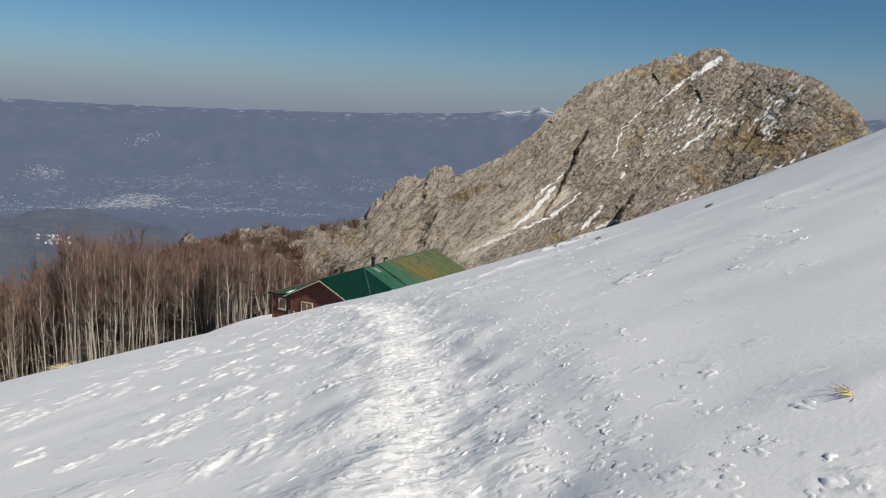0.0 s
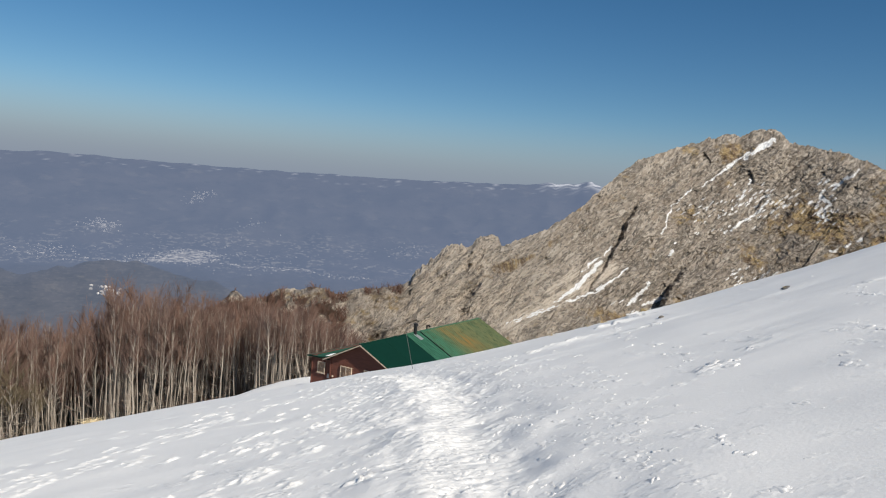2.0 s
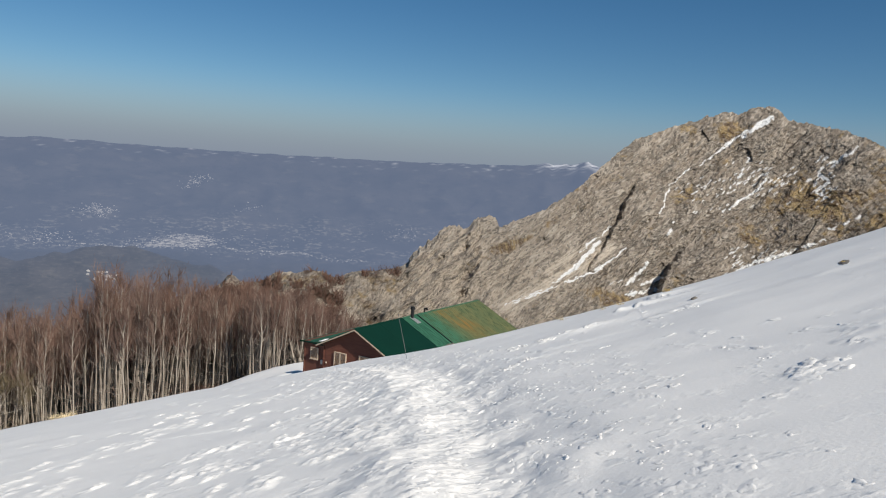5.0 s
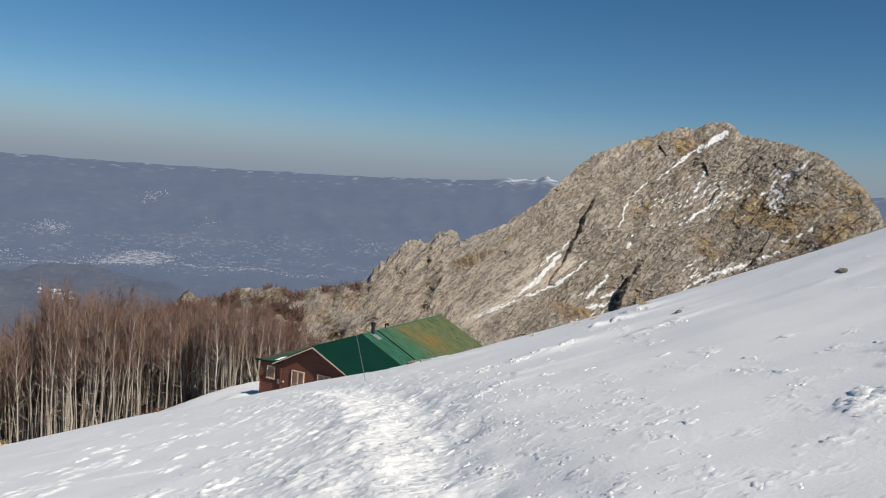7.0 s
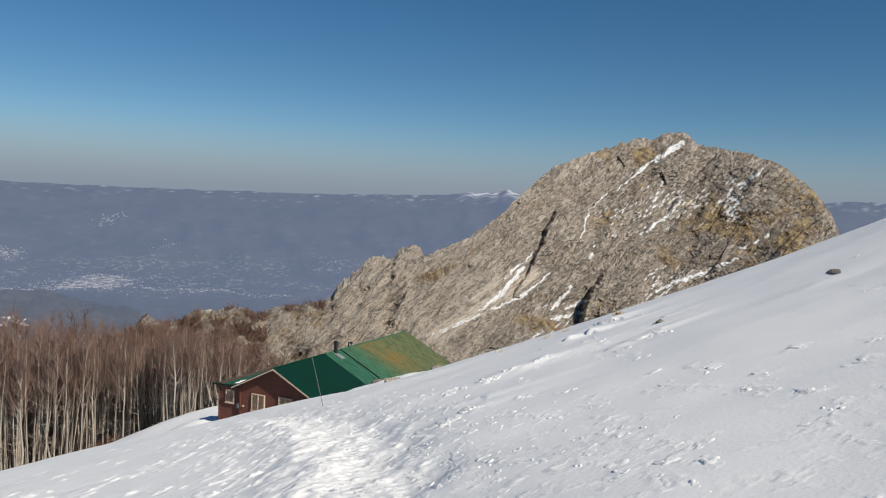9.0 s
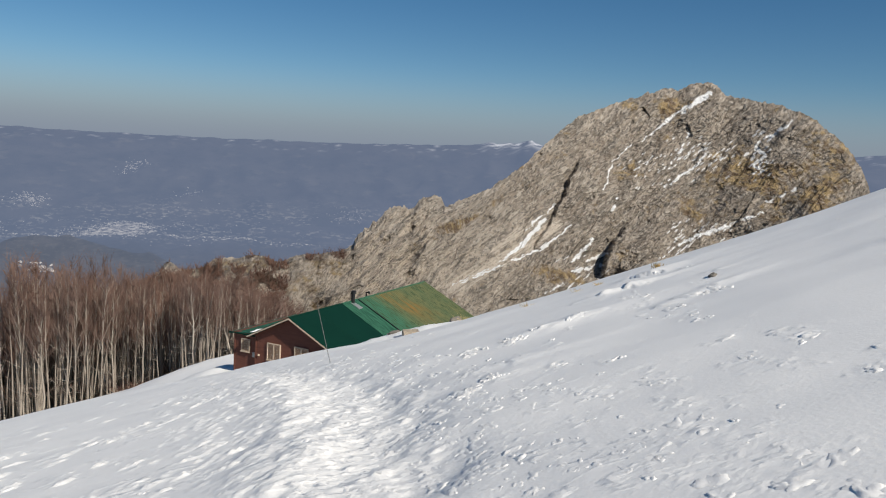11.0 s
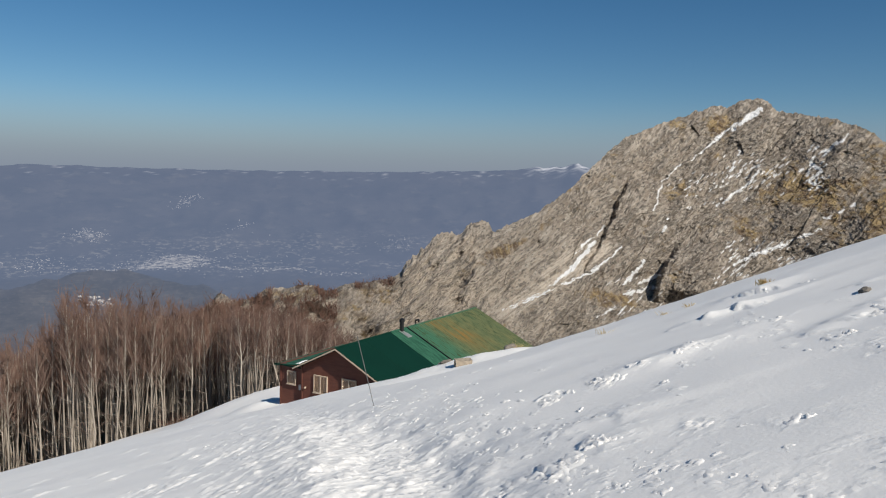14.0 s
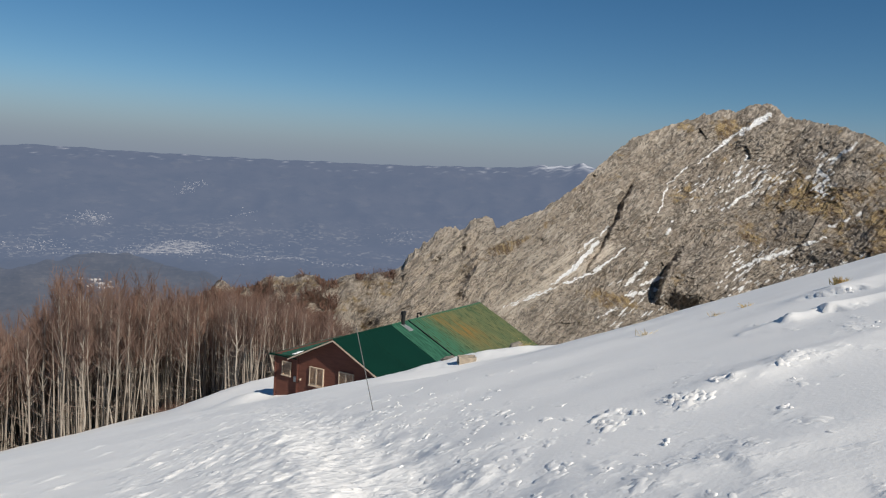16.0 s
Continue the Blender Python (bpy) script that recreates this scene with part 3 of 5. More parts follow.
def footprints(xs, ys, z, crumbs):
    """Steps pressed into the snow, with a thrown-up rim, along several tracks and scattered near the trail."""
    rng = np.random.default_rng(4)
    marks = []
    for x0, y0, x1, y1, loose in ((0.9, 4, 1.7, 16, 0.2), (3.6, 9, 7.0, 17, 0.15), (2.4, 11, 3.2, 24, 0.22),
                                  (-0.6, 5, -2.6, 24, 0.25), (1.0, 13, 1.4, 24, 0.45)):
        n = int(math.hypot(x1 - x0, y1 - y0) / 0.36)
        for i in range(n):
            f = i / n
            side = 0.13 if i % 2 else -0.13
            marks.append((x0 + (x1 - x0) * f + side + rng.normal(0, loose), y0 + (y1 - y0) * f + rng.normal(0, 0.08), rng.normal(0, 0.35), rng.uniform(0.008, 0.024)))
    for i in range(260):
        y = rng.uniform(3, 30)
        marks.append((float(trail(y)) + rng.normal(-0.2, 1.1), y, rng.normal(0, 0.6), rng.uniform(0.006, 0.022)))
    for i in range(45):
        marks.append((rng.uniform(0.5, 8), rng.uniform(3, 26), rng.normal(0, 0.7), rng.uniform(0.008, 0.022)))
    for x, y in ((3.7, 12.9), (4.0, 13.4), (3.6, 12.4), (2.7, 11.5), (6.9, 16.4), (7.2, 15.9), (6.2, 13.8), (1.5, 20.9), (2.2, 21.1), (1.0, 18.9), (1.2, 17.6)):
        marks.append((x, y, rng.normal(0, 0.5), rng.uniform(0.02, 0.045)))
    STEPS.extend((mx, my, deep) for mx, my, turn, deep in marks)
    for mx, my, turn, deep in marks:
        deep = deep * 0.4
        i0, i1 = np.searchsorted(xs, (mx - 0.4, mx + 0.4))
        j0, j1 = np.searchsorted(ys, (my - 0.4, my + 0.4))
        if i1 - i0 < 4 or j1 - j0 < 4:
            continue
        gx, gy = np.meshgrid(xs[i0:i1] - mx, ys[j0:j1] - my)
        u, v = gx * math.cos(turn) + gy * math.sin(turn), gy * math.cos(turn) - gx * math.sin(turn)
        d = np.sqrt((u / 0.05) ** 2 + (v / 0.10) ** 2) + 0.3 * perlin(gx / 0.09 + mx * 9, gy / 0.09 + my * 9, 5)
        pit = -(deep if deep > 0.045 else 0.25 * deep) * (1 - smooth(0.7, 1.2, d))
        ragged = np.maximum(0, 0.35 + 1.3 * perlin(gx / 0.11 + mx * 5, gy / 0.11 + my * 5, 9) + 0.3 * v / 0.2)
        rim = 0.75 * deep * np.exp(-((d - 1.1) / 0.7) ** 2) * smooth(0.35, 0.6, ragged)
        z[j0:j1, i0:i1] += pit + rim
        torn = np.exp(-((d - 1.0) / 0.8) ** 2) * np.clip(ragged * 1.5, 0, 1) * min(1.0, deep / 0.018)
        crumbs[j0:j1, i0:i1] = np.maximum(crumbs[j0:j1, i0:i1], torn)
    return z


def clods(xs, ys, z, crumbs):
    """Trodden snow: flat clods, each with its steep face to its own side, most of them turned to the light."""
    rng = np.random.default_rng(31)
    piled = np.zeros(z.shape)
    marks = []
    for i in range(2600):
        y = rng.uniform(2.6, 32)
        marks.append((float(trail(y)) + rng.normal(-0.05, 0.30), y, rng.uniform(0.03, 0.085), rng.uniform(0.005, 0.014), 1.2))
    for i in range(1500):
        y = rng.uniform(2.6, 34)
        marks.append((float(trail(y)) - abs(rng.normal(0.3, 1.4)), y, rng.uniform(0.03, 0.085), rng.uniform(0.006, 0.016), 0.7))
    for i in range(300):
        y = rng.uniform(4, 40)
        marks.append((float(trail(y)) - rng.uniform(1.0, 9), y, rng.uniform(0.07, 0.17), rng.uniform(0.02, 0.042), 0.35))
    for i in range(900):
        y = rng.uniform(3, 28)
        marks.append((float(trail(y)) + abs(rng.normal(0.4, 0.9)), y, rng.uniform(0.02, 0.06), rng.uniform(0.005, 0.013), 1.1))
    for sx, sy, deep in STEPS:
        if deep > 0.012:
            for k in range(rng.integers(5, 10)):
                marks.append((sx + rng.normal(0, 0.12), sy + rng.normal(0, 0.16), rng.uniform(0.03, 0.07), rng.uniform(0.005, 0.010), 1.3))
    # a wider trodden place where the trail bends away, a second track, and single large clods
    for i in range(520):
        y = rng.uniform(13, 27)
        marks.append((float(trail(y)) - 0.7 + rng.normal(0, 0.75), y, rng.uniform(0.06, 0.15), rng.uniform(0.014, 0.028), 1.26))
    for i in range(80):
        f = rng.uniform(0, 1)
        y = 12.5 + 10 * f
        marks.append((float(np.interp(y, [12.5, 17, 19.5, 22.5], [-7.6, -7.25, -6.5, -4.6])) + rng.normal(0, 0.30), y, rng.uniform(0.10, 0.19), rng.uniform(0.016, 0.034), 0.4))
    for x, y in ((-3.2, 8.8), (-3.3, 9.5), (-2.9, 11.0), (-2.6, 12.4), (-2.0, 6.6), (-3.6, 13.5), (-4.2, 15.0)):
        for k in range(6):
            marks.append((x + rng.normal(0, 0.25), y + rng.normal(0, 0.3), rng.uniform(0.12, 0.2), rng.uniform(0.02, 0.036), 0.4))
    gather = fbm(np.array([m[0] for m in marks]) / 1.3, np.array([m[1] for m in marks]) / 1.7, 3, 181)
    for (mx, my, wide, tall, loose), here in zip(marks, gather):
        if here < 0.05 and abs(mx - float(trail(my))) > 0.6 and wide < 0.14 and loose < 1.25:
            continue
        reach = wide * 3.4
        i0, i1 = np.searchsorted(xs, (mx - reach, mx + reach))
        j0, j1 = np.searchsorted(ys, (my - reach, my + reach))
        if i1 - i0 < 3 or j1 - j0 < 3:
            continue
        gx, gy = np.meshgrid(xs[i0:i1] - mx, ys[j0:j1] - my)
        turn = -0.79 + rng.normal(0, loose)
        gy = gy / 2.0
        u, v = gx * math.cos(turn) + gy * math.sin(turn), gy * math.cos(turn) - gx * math.sin(turn)
        u = u / wide + 0.6 * perlin(gx / (0.6 * wide) + mx * 7, gy / (0.6 * wide) + my * 7, 3)
        v = v / wide + 0.6 * perlin(gx / (0.6 * wide) + mx * 3, gy / (0.6 * wide) + my * 3, 6)
        body = (1 - smooth(0.55, 1.05, np.hypot(u, v))) * np.clip(0.55 + 0.5 * u + 0.7 * perlin(gx / (0.4 * wide) + my, gy / (0.4 * wide) + mx, 12), 0, 1.3)
        piled[j0:j1, i0:i1] = np.maximum(piled[j0:j1, i0:i1], tall * body * (0.35 if mx > float(trail(my)) + 0.5 + 0.05 * max(my - 9, 0) else 1.1))
        crumbs[j0:j1, i0:i1] = np.maximum(crumbs[j0:j1, i0:i1], 0.55 * body)
    return z + piled


def spread(start, first, ratio, end):
    out, step = [], first
    p = start
    while abs(p) < abs(end) or (p - end) * (end - start) < 0:
        p += math.copysign(step, end - start)
        out.append(p)
        step *= ratio
    return out


def build_ground():
    xs = np.array(spread(-8.4, 0.07, 1.05, -230)[::-1] + list(np.arange(-8.4, -5.5, 0.06)) + list(np.arange(-5.5, 6.5, 0.038)) + spread(6.5, 0.04, 1.08, 150))
    ys = np.array(spread(2.6, 0.06, 1.12, -60)[::-1] + list(np.arange(2.6, 22.0, 0.038)) + spread(22.0, 0.036, 1.022, 230))
    X, Y = np.meshgrid(xs, ys)
    Z = slope(X, Y) + relief(X, Y)
    C = broken(X, Y)
    Z = clods(xs, ys, footprints(xs, ys, Z, C), C)
    rag = 3.0 * fbm(X / 7, Y / 7, 3, 91)
    wood = smooth(0, 3.0, (Y - 98.5) + rag) * smooth(-14, -18, X + rag * 0.5)
    wood = np.maximum(wood, smooth(118, 130, Y + rag))
    thaw = smooth(0.25, 0.5, fbm(X / 1.7, Y / 1.1, 3, 95)) * smooth(-17, -21, X) * 0.5 * (smooth(34, 38, Y + 0.6 * (X + 20)) * smooth(47, 40, Y) + smooth(92, 97, Y + rag))
    cover = np.stack([np.clip(np.maximum(wood, thaw), 0, 1), C, 0 * X], -1)
    ob = new("ground", grid_mesh("ground", X, Y, Z, SNOW, cover))
    return tagged(ob, "wind-crusted snow slope trampled by a trail of footprints", "snow", kind="structure")


GROUND = build_ground()


def height(x, y):
    return float(slope(x, y) + relief(np.array([float(x)]), np.array([float(y)]))[0])


def build_crust():
    """Crumpled heaps of broken crust, thrown up round the steps and all along the trail."""
    rng = np.random.default_rng(17)
    spots = []
    for i in range(950):
        y = rng.uniform(2.8, 28)
        spots.append((float(trail(y)) + 0.03 * max(y - 10, 0) + rng.normal(-0.05, 0.28 + 0.05 * max(y - 9, 0)), y, rng.uniform(0.08, 0.17), rng.uniform(0.009, 0.017)))
    for i in range(420):
        y = rng.uniform(3, 26)
        spots.append((float(trail(y)) + rng.choice((1, 1, 1, -1)) * abs(rng.normal(0.5, 0.9)), y, rng.uniform(0.05, 0.14), rng.uniform(0.007, 0.014)))
    for sx, sy, deep in STEPS:
        if deep > 0.012:
            spots.append((sx, sy, rng.uniform(0.09, 0.17), rng.uniform(0.009, 0.018)))
            if rng.random() < 0.4:
                spots.append((sx + rng.normal(0, 0.14), sy + rng.normal(0, 0.16), rng.uniform(0.05, 0.10), rng.uniform(0.008, 0.016)))
    # large broken slabs where someone has stepped off the trail
    for x0, y0, x1, y1, count in ((0.3, 20.7, 1.45, 20.8, 16), (0.0, 17.2, 0.5, 17.9, 16), (2.7, 11.6, 3.0, 11.9, 8), (2.8, 19.3, 3.9, 20.0, 8)):
        for i in range(count):
            f = rng.random()
            spots.append((x0 + (x1 - x0) * f + rng.normal(0, 0.10), y0 + (y1 - y0) * f + rng.normal(0, 0.16), rng.uniform(0.10, 0.22), rng.uniform(0.016, 0.030)))
    for i in range(1100):
        y = rng.uniform(3.2, 19)
        x = float(trail(y)) + rng.uniform(0.35, 2.1)
        if float(fbm(np.array([x / 0.45]), np.array([y / 0.9]), 2, 191)[0]) > 0.16:
            spots.append((x, y, rng.uniform(0.05, 0.10), rng.uniform(0.005, 0.010)))
    # smaller heaps on the upper side of the trail, in strings that follow single strides
    for x0, y0, x1, y1, count in ((1.04, 5.74, 1.16, 5.27, 6), (0.94, 4.92, 1.01, 4.17, 8), (1.15, 4.2, 1.28, 4.0, 8), (1.27, 4.74, 1.41, 5.25, 5), (1.38, 5.54, 1.39, 5.9, 4), (1.79, 4.85, 1.90, 4.88, 4),
                                  (1.75, 4.26, 1.82, 4.22, 2), (1.35, 3.7, 1.51, 3.59, 3), (1.80, 5.89, 1.81, 5.95, 2), (1.7, 6.4, 1.9, 6.5, 3), (1.88, 8.4, 1.9, 7.2, 5), (2.2, 6.9, 2.2, 7.1, 2),
                                  (0.75, 5.7, 0.92, 6.5, 6), (1.1, 7.0, 1.5, 9.5, 12)):
        for i in range(count):
            f = rng.random()
            spots.append((x0 + (x1 - x0) * f + rng.normal(0, 0.045), y0 + (y1 - y0) * f + rng.normal(0, 0.08), rng.uniform(0.06, 0.12), rng.uniform(0.006, 0.011)))
    cx, cy, wide, tall = (np.array(c)[:, None, None] for c in zip(*spots))
    q, p = np.meshgrid(np.linspace(-1, 1, 13), np.linspace(-1, 1, 13))
    turn = rng.uniform(-0.5, 0.5, cx.shape)
    gx, gy = wide * (p * np.cos(turn) - 1.7 * q * np.sin(turn)), wide * (p * np.sin(turn) + 1.7 * q * np.cos(turn))
    x, y = cx + gx, cy + gy
    rag = perlin(gx / 0.05 + cx * 31, gy / 0.07 + cy * 17, 3)
    mask = 1 - smooth(0.35, 0.95, np.hypot(p, q) + 0.4 * rag)
    grain = 0.022 + 0.18 * wide
    lift = 0.5 + 1.1 * facets(gx / grain + cx * 13, gy / (1.5 * grain) + cy * 29, 301, 1.3) + 0.5 * facets(gx / (0.6 * grain) + cx * 7, gy / (0.9 * grain) + cy * 5, 311, 1.3)
    z = slope(x, y) + relief(x, y) + tall * mask * np.clip(lift, -0.1, 1.6) - 0.004 - 0.02 * (1 - mask)
    k = (np.arange(12)[:, None] * 13 + np.arange(12)[None]).ravel()
    quads = np.stack([k, k + 13, k + 14, k + 1], -1)
    quads = (np.arange(len(spots))[:, None, None] * 169 + quads[None]).reshape(-1, 4)
    me = mesh_of("broken_crust", np.stack([x, y, z], -1).reshape(-1, 3), quads.tolist(), SNOW, False)
    tagged(new("broken_crust", me), "crumpled heaps of broken snow crust along the trail", "snow", kind="stuff")


build_crust()


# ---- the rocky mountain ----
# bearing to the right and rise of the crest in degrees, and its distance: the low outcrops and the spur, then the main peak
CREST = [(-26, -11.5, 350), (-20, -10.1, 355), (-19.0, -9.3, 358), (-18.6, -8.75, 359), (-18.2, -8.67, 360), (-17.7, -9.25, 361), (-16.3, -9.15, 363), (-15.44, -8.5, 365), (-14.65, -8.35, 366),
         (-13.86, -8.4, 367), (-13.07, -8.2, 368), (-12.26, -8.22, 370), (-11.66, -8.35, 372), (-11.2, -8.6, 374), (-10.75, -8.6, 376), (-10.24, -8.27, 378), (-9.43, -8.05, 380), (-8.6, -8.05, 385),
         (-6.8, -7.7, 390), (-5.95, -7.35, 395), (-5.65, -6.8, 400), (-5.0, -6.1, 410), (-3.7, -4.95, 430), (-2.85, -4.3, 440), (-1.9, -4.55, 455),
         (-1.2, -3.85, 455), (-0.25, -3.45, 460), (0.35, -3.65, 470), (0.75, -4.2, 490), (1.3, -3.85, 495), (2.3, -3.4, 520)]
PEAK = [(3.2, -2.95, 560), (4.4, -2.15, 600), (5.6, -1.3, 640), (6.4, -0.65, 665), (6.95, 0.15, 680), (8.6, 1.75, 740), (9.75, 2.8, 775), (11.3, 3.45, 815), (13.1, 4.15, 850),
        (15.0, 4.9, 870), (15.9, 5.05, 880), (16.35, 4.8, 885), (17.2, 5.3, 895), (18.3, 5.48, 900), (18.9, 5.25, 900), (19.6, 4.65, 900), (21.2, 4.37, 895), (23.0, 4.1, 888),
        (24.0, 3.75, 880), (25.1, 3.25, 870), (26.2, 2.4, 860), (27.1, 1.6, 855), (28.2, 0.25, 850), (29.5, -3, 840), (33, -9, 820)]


def along(A, E, line, width):
    """How near a bearing and rise lie to a broken line: 1 on it, falling to 0 over the width."""
    near = np.full(A.shape, 9.0)
    for (a0, e0), (a1, e1) in zip(line, line[1:]):
        da, de = a1 - a0, e1 - e0
        t = np.clip(((A - a0) * da + (E - e0) * de) / (da * da + de * de), 0, 1)
        near = np.minimum(near, np.hypot(A - a0 - t * da, E - e0 - t * de))
    return 1 - smooth(0, 1, near / width)


# snow that lies in the gullies and on the ledges: its line in bearing and rise, half-width, fullness
GULLY_SNOW = [([(18.5, 4.8), (17.8, 4.3), (16.9, 3.6)], 0.30, 1.6), ([(16.9, 3.6), (15.9, 2.85)], 0.26, 1.2), ([(15.9, 2.8), (15.2, 2.3), (14.3, 1.4)], 0.13, 1.0),
              ([(8.6, -3.45), (7.45, -4.55), (6.7, -5.4)], 0.14, 1.5), ([(7.9, -4.6), (7.1, -5.65), (6.35, -6.55)], 0.26, 1.7), ([(6.35, -6.55), (5.35, -7.45)], 0.20, 1.4),
              ([(5.35, -7.45), (3.55, -8.7), (1.5, -9.7)], 0.15, 0.95), ([(9.8, -4.8), (8.75, -5.9)], 0.13, 1.5), ([(8.75, -5.9), (7.6, -6.8), (6.0, -7.6)], 0.18, 1.5),
              ([(6.0, -7.6), (4.0, -8.65), (2.1, -9.6)], 0.14, 1.1)]
LEDGE_SNOW = [([(13.5, 1.05), (12.4, -0.15), (11.9, -2.2)], 0.11, 1.0), ([(17.4, 2.1), (16.9, 0.9), (16.35, 0.0)], 0.16, 1.0), ([(18.6, 0.75), (18.05, -0.15), (16.85, -1.1), (16.15, -1.8)], 0.20, 0.85),
              ([(23.8, 3.15), (22.8, 2.3), (21.65, 1.25)], 0.22, 1.1), ([(21.7, 1.3), (22.3, 0.8), (21.7, 0.1), (22.3, -0.25)], 0.34, 1.0), ([(24.4, -1.3), (22.7, -2.3)], 0.28, 0.8),
              ([(22.5, -3.0), (20.4, -4.15), (18.6, -4.9), (17.4, -5.7)], 0.24, 1.0), ([(12.9, -2.8), (12.5, -3.7)], 0.15, 1.1), ([(11.4, -5.7), (10.8, -6.6), (10.1, -7.5)], 0.22, 1.3),
              ([(12.5, -6.7), (11.1, -7.3)], 0.26, 1.3), ([(12.3, -7.5), (10.2, -8.2)], 0.26, 1.1), ([(15.0, 0.2), (13.9, -0.75)], 0.11, 1.0), ([(9.6, -9.1), (8.3, -9.9)], 0.2, 0.9)]


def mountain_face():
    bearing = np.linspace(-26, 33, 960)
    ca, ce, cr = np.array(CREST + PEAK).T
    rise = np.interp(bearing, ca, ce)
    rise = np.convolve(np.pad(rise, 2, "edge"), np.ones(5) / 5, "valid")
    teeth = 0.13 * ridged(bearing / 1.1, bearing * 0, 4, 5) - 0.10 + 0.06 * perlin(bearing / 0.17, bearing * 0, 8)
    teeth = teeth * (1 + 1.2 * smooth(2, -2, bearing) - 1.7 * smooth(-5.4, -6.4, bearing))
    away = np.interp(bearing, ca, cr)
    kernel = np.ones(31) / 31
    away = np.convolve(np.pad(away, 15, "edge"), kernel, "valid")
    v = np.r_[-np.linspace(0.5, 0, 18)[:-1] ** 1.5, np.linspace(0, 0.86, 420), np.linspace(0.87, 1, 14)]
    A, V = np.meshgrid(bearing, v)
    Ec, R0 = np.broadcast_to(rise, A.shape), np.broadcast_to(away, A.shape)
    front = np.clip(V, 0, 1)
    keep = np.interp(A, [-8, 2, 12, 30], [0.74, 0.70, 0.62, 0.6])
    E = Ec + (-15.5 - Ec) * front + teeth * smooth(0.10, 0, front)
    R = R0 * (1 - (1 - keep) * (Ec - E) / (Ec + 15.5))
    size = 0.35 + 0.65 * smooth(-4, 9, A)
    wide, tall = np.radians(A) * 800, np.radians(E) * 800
    c, s = math.cos(radians(47)), math.sin(radians(47))
    bent, sheer = wide + 4 * fbm(wide / 60, tall / 60, 2, 83) + 0.8 * fbm(wide / 9, tall / 9, 2, 85), tall + 4 * fbm(wide / 60, tall / 60, 2, 93) + 0.8 * fbm(wide / 9, tall / 9, 2, 95)
    run, cut = bent * c + sheer * s, -bent * s + sheer * c
    slab = smooth(14, 6, A - 0.6 * (E + 2))
    rough = 6 * ridged(cut / 40, run / 110, 3, 3) + 7 * fbm(wide / 70, tall / 70, 3, 33)
    rough = rough + size * (3.6 * facets(cut / 15, run / 60, 201) + 2.3 * facets(cut / 6.0, run / 22, 211) + 1.4 * facets(cut / 3.0, run / 9, 221, 1.4))
    rough = rough + size * (1 - 0.5 * slab) * (1.4 * facets(wide / 7, tall / 4.5, 231) + 1.2 * facets(wide / 3.0, tall / 2.4, 241, 1.4)) + 0.5 * fbm(wide / 3, tall / 2.4, 3, 23)
    rough = rough + 4.5 * smooth(6, -1, A) * (ridged(cut / 15, run / 70, 4, 143) - 0.4)
    R = R - rough * smooth(0, 0.05, V) * 0.9
    jag = 0.22 * fbm(wide / 9, tall / 9, 4, 103)
    # a shaded cleft and a gully whose right-hand walls stand out
    butt = smooth(-0.32, 0.10, A + 0.5 * jag - np.interp(E, [-9, -6.9, -5.9, -5.05, -4.2], [12.3, 12.6, 12.95, 13.55, 14.0])) * smooth(19, 14.5, A) * smooth(-3.6, -4.6, E) * smooth(-9.0, -7.4, E)
    R = R - 34 * butt * np.clip((-4.0 - E) / 2.4, 0.1, 1)
    gully = along(A + 0.4 * jag, E, [(9.8, -0.6), (9.25, -1.6), (8.95, -2.8), (8.6, -3.6)], 0.26) + 0.6 * along(A + 0.4 * jag, E, [(8.6, -3.6), (8.1, -4.9), (7.25, -6.25)], 0.22)
    R = R + 6 * gully
    wall = smooth(0.0, 0.3, A + 0.5 * jag - np.interp(E, [-6.3, -4.9, -3.6, -2.8, -1.6, -0.6], [7.25, 8.1, 8.6, 8.95, 9.3, 9.85])) * smooth(13, 10.5, A) * smooth(0.4, -0.6, E) * smooth(-7.2, -6, E)
    R = R - 11 * wall
    for a, e, w, deep in ((-3.55, -6.8, 0.32, 5), (3.65, -5.0, 0.35, 6), (7.05, -0.2, 0.3, 6), (10.8, -3.05, 0.3, 5), (-1.85, -6.0, 0.3, 3), (12.2, -5.9, 0.3, 5)):
        R = R + deep * along(A + jag, E + jag, [(a - 0.12, e - 0.15), (a + 0.2, e + 0.15)], w)
    back = np.maximum(-V, 0)
    R = R + back * 900
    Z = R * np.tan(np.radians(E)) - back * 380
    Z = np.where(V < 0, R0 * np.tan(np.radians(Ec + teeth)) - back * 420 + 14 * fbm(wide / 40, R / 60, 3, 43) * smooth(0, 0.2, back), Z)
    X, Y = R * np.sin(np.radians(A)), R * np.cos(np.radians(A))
    # what covers the rock: snow lying in gullies, dry grass, scrub
    torn = 0.5 + 1.0 * fbm(cut / 4, run / 13, 4, 53)
    snow = np.zeros(A.shape)
    jag2 = 0.22 * fbm(wide / 7, tall / 7, 4, 113)
    for line, width, amount in GULLY_SNOW + LEDGE_SNOW:
        snow = np.maximum(snow, smooth(0.45, 0.62, along(A + 0.6 * jag, E + 0.6 * jag2, line, 0.85 * width) * amount * (0.45 + 0.8 * torn)))
    skew, rake = wide * 0.68 + tall * 0.73, -wide * 0.73 + tall * 0.68
    near, _, _, pick, other, _ = cells(rake / 1.3 + 0.35 * fbm(wide / 3, tall / 3, 2, 63), skew / (6.5 + 5 * smooth(17, 11, A)), 65)
